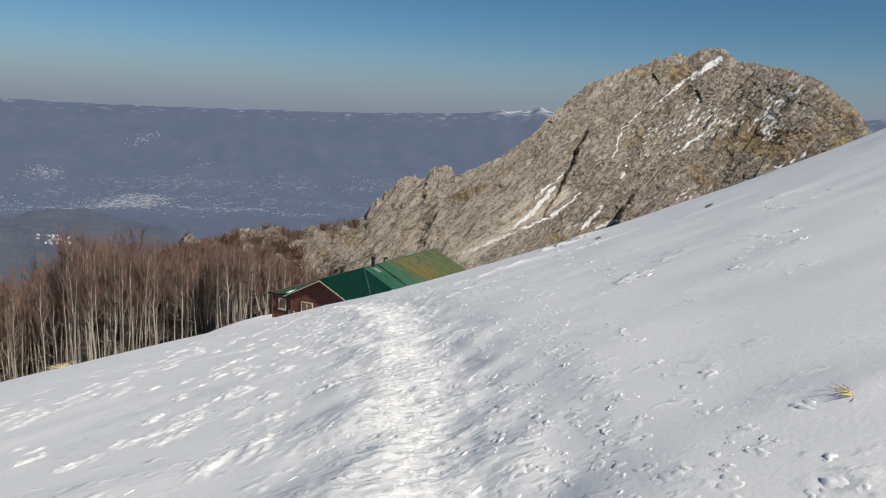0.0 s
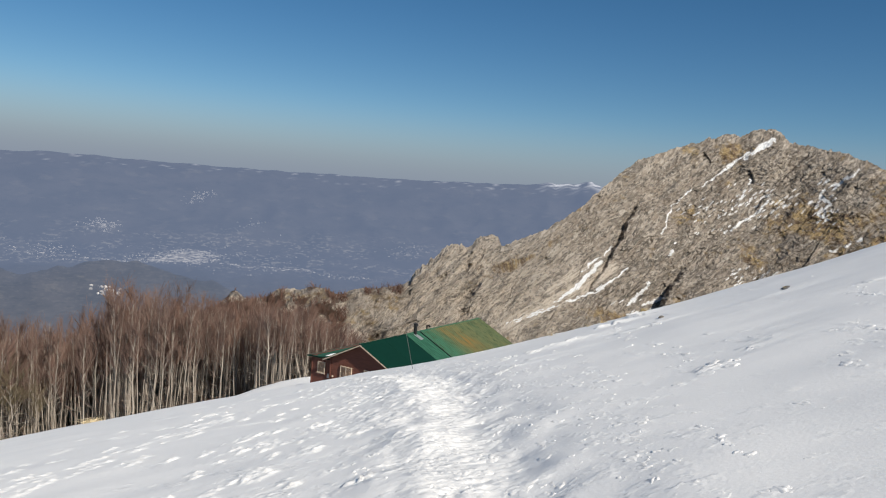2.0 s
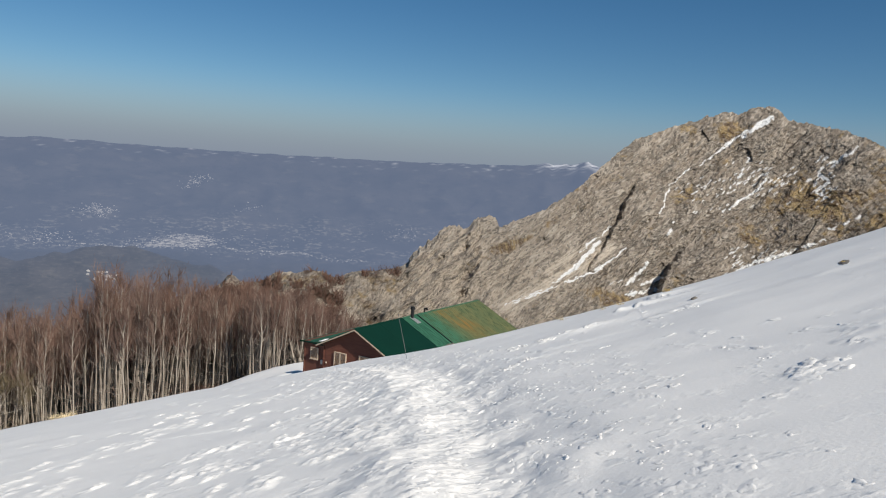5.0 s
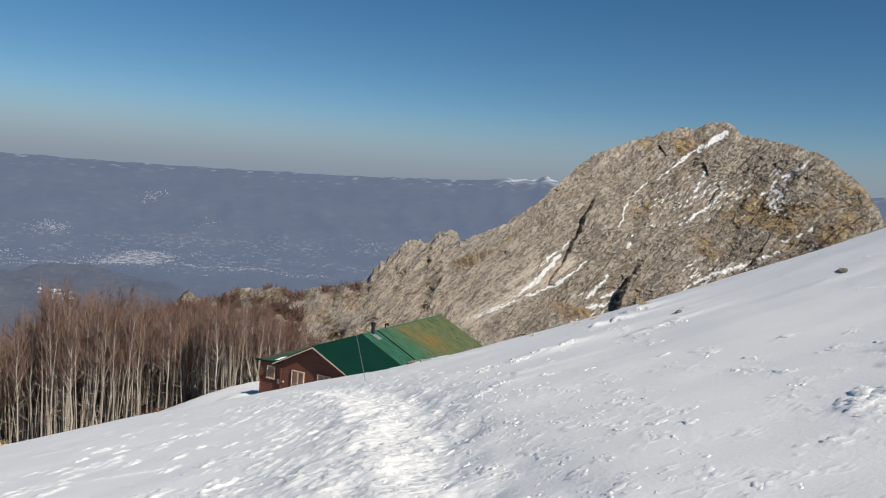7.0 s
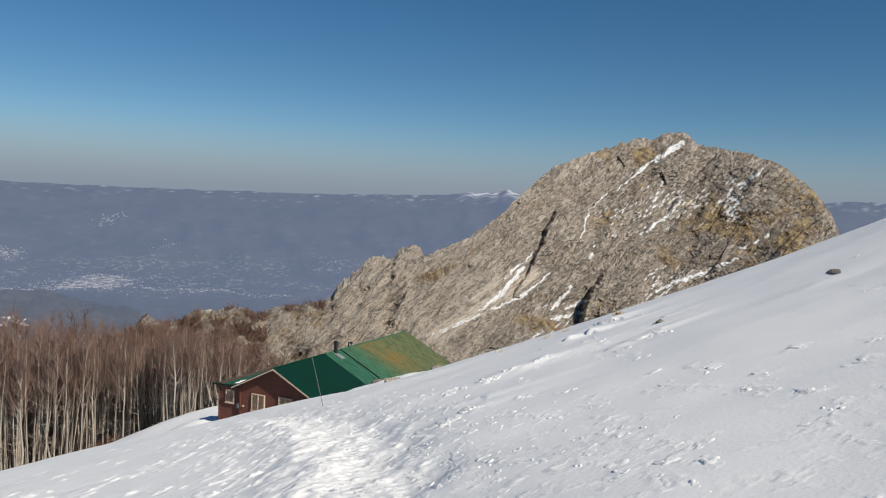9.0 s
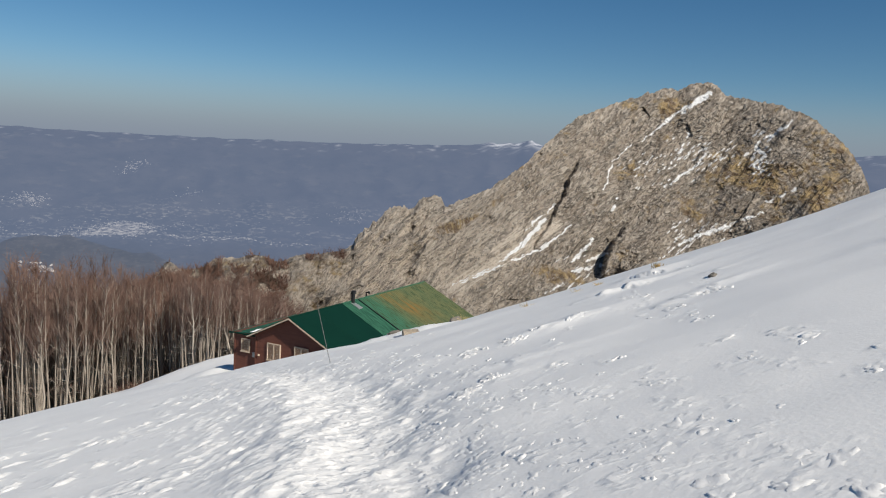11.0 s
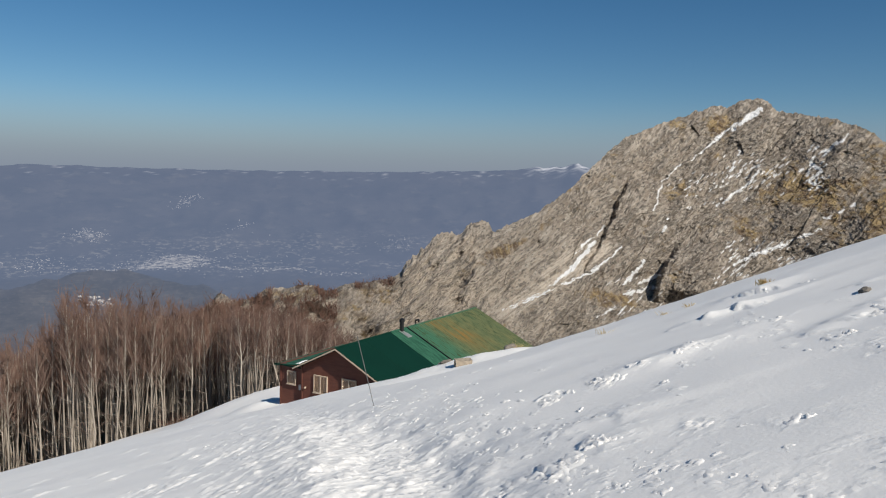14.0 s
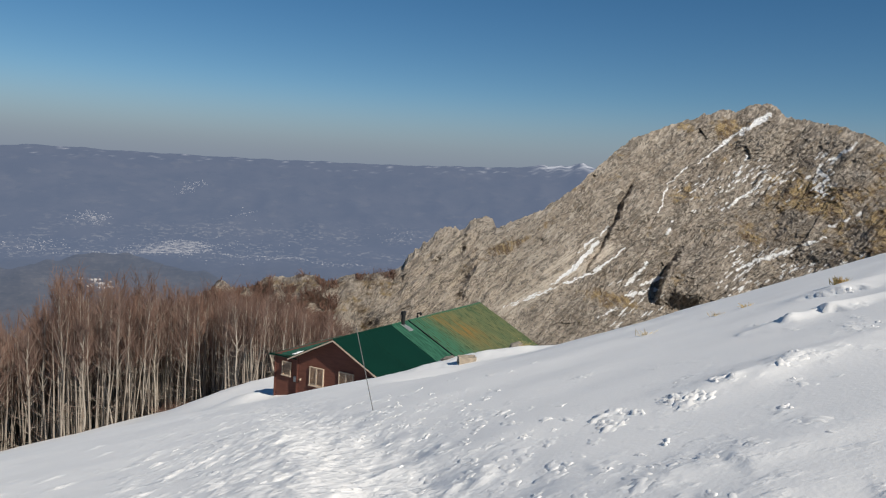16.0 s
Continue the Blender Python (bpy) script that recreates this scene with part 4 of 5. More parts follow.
    zone = 0.9 * np.exp(-((A - 18.6) / 2.2) ** 2 - ((E - 0.6) / 1.5) ** 2) + 0.3 * np.exp(-((A - 14.6) / 2.6) ** 2 - ((E + 0.6) / 1.9) ** 2)
    zone = zone + 0.7 * np.exp(-((A - 22.0) / 0.9) ** 2 - ((E - 0.8) / 1.6) ** 2) + 0.6 * np.exp(-((A - 11) / 2.2) ** 2) * smooth(-6.4, -8.0, E) + 0.5 * smooth(15, 17, A) * smooth(-3.2, -4.6, E)
    snow = np.maximum(snow, smooth(0.06, 0.10, 0.52 * zone - pick * (0.8 + 0.4 * other)) * smooth(0.46, 0.36, near + 0.3 * jag))
    tuft = fbm(wide / 34, tall / 22, 4, 73)
    grass = 1.15 * np.exp(-((A - 21.6) / 2.8) ** 2 - ((E + 0.7) / 1.2) ** 2) + 0.55 * np.exp(-((A - 26) / 1.6) ** 2) + 0.9 * np.exp(-((A - 15.8) / 0.7) ** 2 - ((E - 3.9) / 0.9) ** 2) + 0.5 * np.exp(-((A - 18.5) / 2.6) ** 2 - ((E + 3.3) / 0.8) ** 2)
    grass = grass + 0.55 * np.exp(-((A - 8.6) / 1.8) ** 2 - ((E + 8.5) / 0.9) ** 2) + 0.5 * along(A, E, [(-1.6, -7.3), (0.5, -6.1), (2.5, -5.0), (4.5, -3.4)], 0.8) + 0.3 * smooth(-5.5, -7.5, A) + 0.08 * smooth(5, 13, A)
    grass = smooth(0.34, 0.72, grass + 0.5 * tuft + 0.25 * fbm(wide / 5, tall / 4, 3, 79))
    earth = np.clip(smooth(2, 9, A + 3 * tuft - 0.4 * (E + 4)) + 0.3 * np.exp(-((A - 1.5) / 2) ** 2) + 0.75 * smooth(-3.5, -7, A + tuft), 0, 1)
    fan = np.maximum(along(A, E, [(8.6, -5.0), (6.6, -6.6), (4.0, -8.4), (1.5, -9.8)], 1.0), 0.7 * along(A, E, [(7.0, -5.0), (4.5, -7.0)], 0.9))
    scree = 0.8 * smooth(0.25, 0.6, fan * (0.75 + 0.7 * fbm(cut / 3, run / 30, 4, 123)))
    scree = np.maximum(scree, 0.9 * smooth(-4.5, -7.0, A) * smooth(-0.35, 0.1, fbm(wide / 5, tall / 4, 3, 183)))
    spill = 0.7 * smooth(0.2, 0.5, fan * (0.5 + 1.1 * fbm((wide - 1.25 * tall) / 3, (wide + tall) / 70, 4, 153)))
    scree = np.maximum(scree, (0.85 - 0.55 * smooth(1, 4, A)) * smooth(10, 3, A) * np.maximum(smooth(-4.2, -7.0, E), smooth(1.5, -2.0, A)) * smooth(-0.5, 0.1, fbm(cut / 7, run / 24, 4, 133)))
    clump = fbm(wide / 16, tall / 9, 4, 173)
    scrub = smooth(-9.6, -11.4, A) * smooth(-0.2, 0.15, clump + 0.3 * smooth(-9.2, -10, E) - 0.9 * along(A + jag, E + jag, [(-15.5, -8.7), (-13.6, -8.6), (-12.4, -8.6), (-13.7, -10.2)], 0.5) - 0.8 * along(A + jag, E + jag, [(-18.7, -9.0), (-17.9, -9.0)], 0.5))
    scrub = np.maximum(scrub, along(A, E, [(-11.5, -8.5), (-12.2, -9.3), (-13.1, -10.3)], 0.75) * smooth(-0.5, -0.1, clump))
    scrub = np.maximum(scrub, along(A, E, [(-8.9, -8.2), (-7.6, -8.1), (-6.5, -7.9)], 0.55) * smooth(-0.4, 0.1, clump + 0.2))
    scrub = np.maximum(scrub, smooth(-7.0, -9.0, A + 0.5 * (E + 10)) * smooth(0.1, 0.35, clump) * 0.25)
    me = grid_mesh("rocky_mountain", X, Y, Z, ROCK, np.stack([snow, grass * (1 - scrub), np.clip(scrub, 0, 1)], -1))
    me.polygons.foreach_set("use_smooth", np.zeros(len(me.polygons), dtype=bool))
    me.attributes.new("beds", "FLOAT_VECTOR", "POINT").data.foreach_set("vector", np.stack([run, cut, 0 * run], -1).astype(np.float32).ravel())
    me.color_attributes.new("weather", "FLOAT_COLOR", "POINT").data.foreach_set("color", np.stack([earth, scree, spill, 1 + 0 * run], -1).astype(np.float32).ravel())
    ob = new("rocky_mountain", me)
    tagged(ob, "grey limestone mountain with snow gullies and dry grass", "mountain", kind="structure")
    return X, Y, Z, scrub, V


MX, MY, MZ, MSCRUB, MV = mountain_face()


def build_scrub():
    """Leafless russet scrub on the low spur."""
    rng = np.random.default_rng(8)
    pick = np.argwhere((MSCRUB > 0.4) & (MV > 0))
    verts, faces = [], []
    for i, j in pick[rng.integers(0, len(pick), 3600)]:
        base = np.array([MX[i, j], MY[i, j], MZ[i, j] - 0.3]) + rng.normal(0, 0.8, 3) * (1, 1, 0)
        tall = rng.uniform(1.5, 4.2)
        for k in range(7):
            tip = base + np.array([rng.normal(0, 0.33), rng.normal(0, 0.33), rng.uniform(0.6, 1.0)]) * tall
            w = rng.normal(0, 1, 3) * (1, 1, 0)
            w = w / (np.linalg.norm(w) + 1e-6) * rng.uniform(0.05, 0.14)
            n = len(verts)
            mid = base * 0.45 + tip * 0.55
            verts += [base - w * 0.6, base + w * 0.6, mid + w, tip, mid - w]
            faces.append((n, n + 1, n + 2, n + 3, n + 4))
    ob = new("scrub", mesh_of("scrub", verts, faces, SHRUB))
    tagged(ob, "leafless russet scrub on the rocky spur", "shrubs", kind="stuff")


build_scrub()


# ---- the valley and the far ridge ----
def valley_height(A, R):
    floor = -330 + 9 * fbm(A / 4, R / 500, 3, 7)
    near_side = -165 - 0.13 * (R - 400) + 12 * smooth(500, 1800, R) * (ridged(A / 7 + R / 900, R / 420, 4, 17) - 0.4)
    hills = 62 * np.exp(-((R - 2250) / 260) ** 2) * smooth(-9, -16, A) * (0.75 + 0.5 * fbm(A / 3.3, R / 700, 4, 107))
    hills = 0.5 * hills + np.interp(A, [-40, -25, -20, -16, -10], [112, 106, 90, 54, 10]) * np.exp(-((R - 1500) / 320) ** 2) * (1 + 0.16 * fbm(A / 5, R / 450, 3, 117))
    crest = 4550 * np.tan(np.radians(np.interp(A, [-60, -34, -28, -20, -8, 0, 3.5, 6.7, 12, 22, 30, 60], [-0.3, -0.2, 0.0, -0.03, 0.11, 0.38, 0.62, 0.8, 0.6, 0.9, 1.2, 1.2])))
    crest = crest + 6 * fbm(A / 1.6, A * 0, 4, 27) + 5 * fbm(A / 0.5, A * 0, 3, 37) * smooth(1.5, 4, A)
    crest = crest + 15 * np.exp(-((A - 3.6) / 0.45) ** 2) + 10 * np.exp(-((A - 5.0) / 0.4) ** 2) + 22 * np.exp(-((A - 6.5) / 0.7) ** 2) + 9 * np.exp(-((A + 31) / 3) ** 2)
    up = np.clip((R - 3250) / (4550 - 3250), 0, 1)
    far_side = floor + (crest - floor) * (up ** 1.15) + (28 * fbm(A / 4.6, R / 420, 3, 47) + 40 * ridged(A / 5.1 + R / 2500, R / 700, 3, 57) - 35) * up * (1 - up) * 3.4
    z = (np.maximum(near_side, floor) + hills) * (1 - smooth(3000, 3500, R)) + far_side * smooth(3000, 3500, R)
    return np.where(R > 4550, crest - (R - 4550) * 0.8, z)


def build_valley():
    bearing = np.linspace(-62, 62, 400)
    dist = np.r_[np.linspace(400, 1500, 44), np.linspace(1520, 3200, 60), np.linspace(3215, 4550, 100), np.linspace(4560, 4700, 8)]
    A, R = np.meshgrid(bearing, dist)
    Z = valley_height(A, R)
    X, Y = R * np.sin(np.radians(A)), R * np.cos(np.radians(A))
    high = smooth(4330, 4520, R)
    white = 0.5 * smooth(0.45, 0.7, fbm(A / 0.5, R / 60, 5, 67) + 0.2 * smooth(1, 5, A)) * high
    white = np.maximum(white, smooth(2.5, 4.5, A) * smooth(11, 7, A) * smooth(4420, 4530, R) * smooth(-0.2, 0.2, fbm(A / 0.3, R / 40, 3, 77)))
    E = np.degrees(np.arctan2(Z, R))
    field = 0.55 * smooth(3700, 3250, R) * smooth(2350, 2700, R) * smooth(-0.3, 0.3, fbm(A / 3, E / 0.8, 3, 87))
    field = np.maximum(field, 0.05 * smooth(-14, -19, A) * smooth(1150, 1250, R) * smooth(1750, 1500, R))
    field = np.maximum(field, 0.9 * np.exp(-((A + 22.2) / 2.2) ** 2 - ((R - 2920) / 210) ** 2))
    me = grid_mesh("valley_backdrop", X, Y, Z, HAZED_LAND, np.stack([white, field, 0 * A], -1))
    me.attributes.new("beds", "FLOAT_VECTOR", "POINT").data.foreach_set("vector", np.stack([A, E, 0 * A], -1).astype(np.float32).ravel())
    tagged(new("valley_backdrop", me), "wooded valley and far ridge with blue haze glow in the surface, snow on its crest", "valley", kind="structure")


build_valley()


def build_haze():
    """A glowing shell all round that imitates the band of lit haze along the horizon."""
    m = bpy.data.materials.new("horizon_haze_glow")
    m.use_nodes = True
    n, l = m.node_tree.nodes, m.node_tree.links
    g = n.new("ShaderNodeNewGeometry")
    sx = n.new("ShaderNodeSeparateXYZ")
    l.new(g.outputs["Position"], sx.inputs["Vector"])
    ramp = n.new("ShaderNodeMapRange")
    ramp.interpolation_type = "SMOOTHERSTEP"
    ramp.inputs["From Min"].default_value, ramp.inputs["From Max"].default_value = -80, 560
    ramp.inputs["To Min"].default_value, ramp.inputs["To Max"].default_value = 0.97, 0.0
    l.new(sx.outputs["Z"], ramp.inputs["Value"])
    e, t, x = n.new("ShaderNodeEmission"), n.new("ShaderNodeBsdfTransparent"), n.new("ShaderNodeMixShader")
    # grey-blue emission painted as haze, fading out upwards
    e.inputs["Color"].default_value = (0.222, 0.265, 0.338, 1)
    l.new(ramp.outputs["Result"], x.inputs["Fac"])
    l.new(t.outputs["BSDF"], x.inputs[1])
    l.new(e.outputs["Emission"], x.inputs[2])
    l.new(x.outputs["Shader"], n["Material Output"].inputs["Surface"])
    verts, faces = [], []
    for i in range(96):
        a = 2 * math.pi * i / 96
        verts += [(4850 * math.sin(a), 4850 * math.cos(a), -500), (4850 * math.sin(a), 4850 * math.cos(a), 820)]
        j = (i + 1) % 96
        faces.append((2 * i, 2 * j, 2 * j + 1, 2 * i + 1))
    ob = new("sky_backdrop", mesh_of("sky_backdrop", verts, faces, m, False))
    tagged(ob, "glowing shell painted as pale grey-blue haze along the horizon", "sky", kind="structure")


build_haze()


def build_town():
    """Far villages: small hipped houses."""
    rng = np.random.default_rng(12)
    verts, faces = [], []
    for a0, r0, sa, sr, count in ((-22.4, 2790, 2.1, 45, 1100), (-22.0, 2880, 1.7, 45, 1000), (-21.6, 2980, 1.2, 40, 600), (-21.2, 3090, 0.8, 40, 260), (-26.5, 2720, 3.0, 12, 150), (-18.6, 2720, 2.0, 12, 110),
                                  (-27.4, 3480, 0.9, 35, 220), (-26.8, 1285, 0.9, 14, 34), (-21.2, 4000, 0.9, 40, 130), (-14.6, 2640, 1.6, 20, 130), (-6.3, 3400, 1.2, 50, 80), (-30.5, 2950, 2.0, 120, 140), (-17.5, 3600, 0.8, 50, 40),
                                  (-11.0, 2560, 2.0, 25, 70), (-20, 3000, 5.0, 260, 160)):
        for k in range(count):
            a, r = a0 + rng.normal(0, sa * 0.6), r0 + rng.normal(0, sr)
            z = float(valley_height(np.array([a]), np.array([r]))[0])
            x, y = r * math.sin(math.radians(a)), r * math.cos(math.radians(a))
            w, d, h = rng.uniform(0.9, 3.0), rng.uniform(0.9, 2.0), rng.uniform(0.8, 1.9)
            t = rng.uniform(-0.5, 0.5)
            n = len(verts)
            for zz, g in ((-3, 1), (h, 1), (h + 1.2, 0.15)):
                for sx, sy in ((-1, -1), (1, -1), (1, 1), (-1, 1)):
                    u, v = sx * w * g, sy * d * g
                    verts.append((x + u * math.cos(t) - v * math.sin(t), y + u * math.sin(t) + v * math.cos(t), z + zz))
            for f in (0, 4):
                for q in range(4):
                    p = (q + 1) % 4
                    faces.append((n + f + q, n + f + p, n + f + 4 + p, n + f + 4 + q))
            faces.append((n + 8, n + 9, n + 10, n + 11))
    tagged(new("far_villages", mesh_of("far_villages", verts, faces, HAZED_HOUSES)), "pale far villages with haze glow mixed in, scattered over the valley floor", "village", kind="stuff")


build_town()


# ---- beech wood ----
def beech(seed, tall, crook, twig_mat=TWIG, note="fine russet bare twigs", label="tall leafless beech with a pale slim trunk"):
    rng = random.Random(seed)
    root = new("beech_tree")
    tv, tf, cv, cf = [], [], [], []
    base = Vector((0, 0, -0.6))
    lean = Vector((rng.gauss(0, 0.03), rng.gauss(0, 0.03), 0))
    stem, p = [base], base.copy()
    steps = 9
    for i in range(steps):
        p = p + Vector((lean.x + rng.gauss(0, crook), lean.y + rng.gauss(0, crook), 1)) * (tall / steps)
        stem.append(p.copy())
    thick = tall * rng.uniform(0.0052, 0.0098)
    tube(tv, tf, stem, [thick * (1.3 if i == 0 else 1 - 0.88 * (i / steps) ** 1.25) for i in range(steps + 1)], 6)

    def twigs(origin, way, length, count):
        for _ in range(count):
            f = rng.uniform(0.15, 1.0)
            start = origin + way * length * f
            d = (way + Vector((rng.gauss(0, 0.45), rng.gauss(0, 0.45), rng.gauss(0.35, 0.3)))).normalized()
            n = rng.uniform(0.35, 1.0)
            end = start + d * n
            tube(cv, cf, [start, end], [0.010, 0.004], 3)

    for b in range(rng.randint(14, 19)):
        f = 0.42 + 0.56 * (b + rng.random()) / 18
        f = min(f, 0.98)
        k = int(f * steps)
        at = stem[k].lerp(stem[min(k + 1, steps)], f * steps - k)
        turn = rng.uniform(0, 2 * math.pi)
        length = tall * rng.uniform(0.13, 0.26) * (1.3 - 0.8 * f)
        up = rng.uniform(1.1, 2.6)
        d = Vector((math.cos(turn), math.sin(turn), up)).normalized()
        mid = at + d * length * 0.5 + Vector((0, 0, rng.uniform(0, 0.15) * length))
        end = mid + (d + Vector((rng.gauss(0, 0.2), rng.gauss(0, 0.2), 0.35))).normalized() * length * 0.55
        r = thick * (1 - 0.88 * f) * 0.5 + 0.006
        tube(tv, tf, [at, mid, end], [r, r * 0.6, r * 0.22], 4)
        twigs(at, (mid - at).normalized(), (mid - at).length, 3)
        twigs(mid, (end - mid).normalized(), (end - mid).length, 6)
        for s in range(3):
            g = rng.uniform(0.3, 0.9)
            o = at.lerp(mid, g * 2) if g < 0.5 else mid.lerp(end, g * 2 - 1)
            w = (d + Vector((rng.gauss(0, 0.5), rng.gauss(0, 0.5), rng.gauss(0.5, 0.3)))).normalized()
            n = length * rng.uniform(0.3, 0.55)
            tube(cv, cf, [o, o + w * n * 0.5, o + w * n + Vector((0, 0, 0.1 * n))], [r * 0.45, r * 0.3, 0.006], 3)
            twigs(o, w, n, 4)
    for b in range(15):
        f = rng.uniform(0.06, 0.5)
        k = int(f * steps)
        at = stem[k].lerp(stem[k + 1], f * steps - k)
        turn = rng.uniform(0, 2 * math.pi)
        d = Vector((math.cos(turn), math.sin(turn), rng.uniform(0.0, 0.8))).normalized()
        n = rng.uniform(0.4, 1.6)
        tube(tv, tf, [at, at + d * n * 0.5, at + d * n + Vector((0, 0, 0.12 * n))], [0.018, 0.012, 0.004], 3)
        twigs(at, d, n, 2)
    twigs(stem[-2], Vector((0, 0, 1)), tall / steps * 1.3, 14)
    piece("trunk", mesh_of("trunk", tv, tf, BARK, False), root, "pale grey beech trunk and limbs")
    piece("crown", mesh_of("crown", cv, cf, twig_mat), root, note)
    return tagged(root, label, "tree", group="beech wood")


TALL = (9.2, 9.8, 8.6, 9.6, 7.6, 9.0, 6.4, 10.4)


def grown(x, y, rng):
    """How tall a tree has grown: the canopy is even, lower at the outer end and towards the rocky spur."""
    far, bearing = math.hypot(x, y), math.degrees(math.atan2(x, y))
    end = float(smooth(-26.0, -27.3, bearing))
    fall = float(np.interp(bearing, [-25, -23.3, -21.5, -17.7, -15.4, -14.2, -12.6, -11, -9.4], [9.0, 9.3, 9.5, 9.5, 9.75, 10.05, 10.3, 11.1, 11.8]))
    canopy = -far * math.tan(radians(fall + 2.3 * end)) + rng.gauss(-0.6, 1.0)
    return min(max(canopy - float(slope(x, y)), 7.0), 26)


def in_wood(x, y, margin):
    """Inside the wood, whose lower edge lies along the foot of the snowfield."""
    bearing = math.degrees(math.atan2(x, y))
    return -40 < bearing < -9.2 and y > 97.5 + margin + 3 * math.sin(x * 0.31) and math.hypot(x, y) < 158


def build_wood():
    rng = random.Random(21)
    kinds = [beech(s, h, c) for s, h, c in ((1, 9.2, 0.03), (2, 9.8, 0.035), (3, 8.6, 0.05), (4, 9.6, 0.03), (5, 7.6, 0.06), (6, 9.0, 0.04), (7, 6.4, 0.08), (8, 10.4, 0.03))]
    spots = []
    tries = 0
    while len(spots) < 290 and tries < 30000:
        tries += 1
        x, y = rng.uniform(-105, -16), rng.uniform(93, 150)
        if not in_wood(x, y, 0):
            continue
        if any((x - a) ** 2 + (y - b) ** 2 < 1.9 ** 2 for a, b in spots):
            continue
        if y > 112 and rng.random() < 0.6:
            continue
        spots.append((x, y))
    first = {}
    for i, (x, y) in enumerate(spots):
        k = rng.randrange(len(kinds))
        size = grown(x, y, rng) / TALL[k]
        girth = min(size, 2.1) * rng.uniform(0.8, 1.1)
        m = Matrix.Translation((x, y, height(x, y))) @ Matrix.Rotation(rng.uniform(0, 6.28), 4, "Z") @ Matrix.Diagonal((girth, girth, size, 1))
        if k in first:
            copy_thing(kinds[k], m)
        else:
            first[k] = m
    for k, m in first.items():
        kinds[k].matrix_basis = m


build_wood()


def build_olive_trees():
    """A few low trees with lichened, olive twigs at the outer end of the wood."""
    rng = random.Random(9)
    kind = beech(11, 6.0, 0.09, LICHEN, "dense olive-yellow lichened twigs", "low bushy leafless tree with olive lichened twigs")
    for i, (x, y, size) in enumerate(((-58.5, 98.5, 1.5), (-61.5, 98.0, 1.4), (-64.0, 99.0, 1.6), (-67.0, 99.5, 1.4))):
        m = Matrix.Translation((x, y, height(x, y))) @ Matrix.Rotation(rng.uniform(0, 6.28), 4, "Z") @ Matrix.Diagonal((size * 1.25, size * 1.25, size, 1))
        if i:
            copy_thing(kind, m)
        else:
            kind.matrix_basis = m


build_olive_trees()


def build_thicket():
    """The depth of the wood: slim stems and twigs behind the nearer trees."""
    rng = random.Random(33)
    sv, sf, tv, tf = [], [], [], []
    made = 0
    while made < 2000:
        x, y = rng.uniform(-105, -16), rng.uniform(94, 156)
        if not in_wood(x, y, 2.5):
            continue
        made += 1
        tall = grown(x, y, rng) * rng.uniform(0.78, 1.0)
        foot = Vector((x, y, float(slope(x, y)) - 0.4))
        top = foot + Vector((rng.gauss(0, 0.8), rng.gauss(0, 0.8), tall))
        mid = foot.lerp(top, 0.5) + Vector((rng.gauss(0, 0.25), rng.gauss(0, 0.25), 0))
        r = rng.uniform(0.07, 0.16)
        tube(sv, sf, [foot, mid, top], [r, r * 0.7, 0.02], 4)
        for k in range(26):
            f = rng.uniform(0.42, 1.0) ** 0.8
            a = foot.lerp(mid, f * 2) if f < 0.5 else mid.lerp(top, f * 2 - 1)
            d = Vector((rng.gauss(0, 0.6), rng.gauss(0, 0.6), rng.uniform(0.5, 1.2))).normalized()
            n = rng.uniform(0.9, 3.2) * (1.35 - 0.7 * f)
            tube(tv, tf, [a, a + d * n + Vector((0, 0, 0.12 * n))], [0.028, 0.008], 3)
    tagged(new("wood_stems", mesh_of("wood_stems", sv, sf, SHADED_BARK, False)), "slim stems with bark darkened as shade deep in the beech wood", "trees", kind="stuff")
    tagged(new("wood_twigs", mesh_of("wood_twigs", tv, tf, TWIG)), "russet bare twigs deep in the beech wood", "trees", kind="stuff")


build_thicket()


# ---- the mountain hut ----
# its own axes: x to the right along the gable wall, y back along the ridge, z up from the gable's top
HUT_TURN = 63.14
HUT = pose(-9.83, 62.08, -13.33, 0, 0, HUT_TURN - 90)
PITCH = 0.497


def boards(outline_at, y, z0, z1, step=0.16, thick=0.025):
    """Lapped horizontal boards between the wall's edges, which outline_at gives for each height."""
    bm = bmesh.new()
    z = z0
    while z < z1 - 0.02:
        top = min(z + step, z1)
        spans = outline_at((z + top) / 2)
        for a, b in spans:
            f = [bm.verts.new(v) for v in ((a, y - thick, z), (b, y - thick, z), (b, y - thick * 0.45, top), (a, y - thick * 0.45, top),
                                           (a, y, z), (b, y, z), (b, y, top), (a, y, top))]
            for q in ((0, 1, 2, 3), (1, 5, 6, 2), (4, 0, 3, 7), (3, 2, 6, 7), (0, 4, 5, 1)):
                bm.faces.new([f[i] for i in q])
        z = top
    return bm


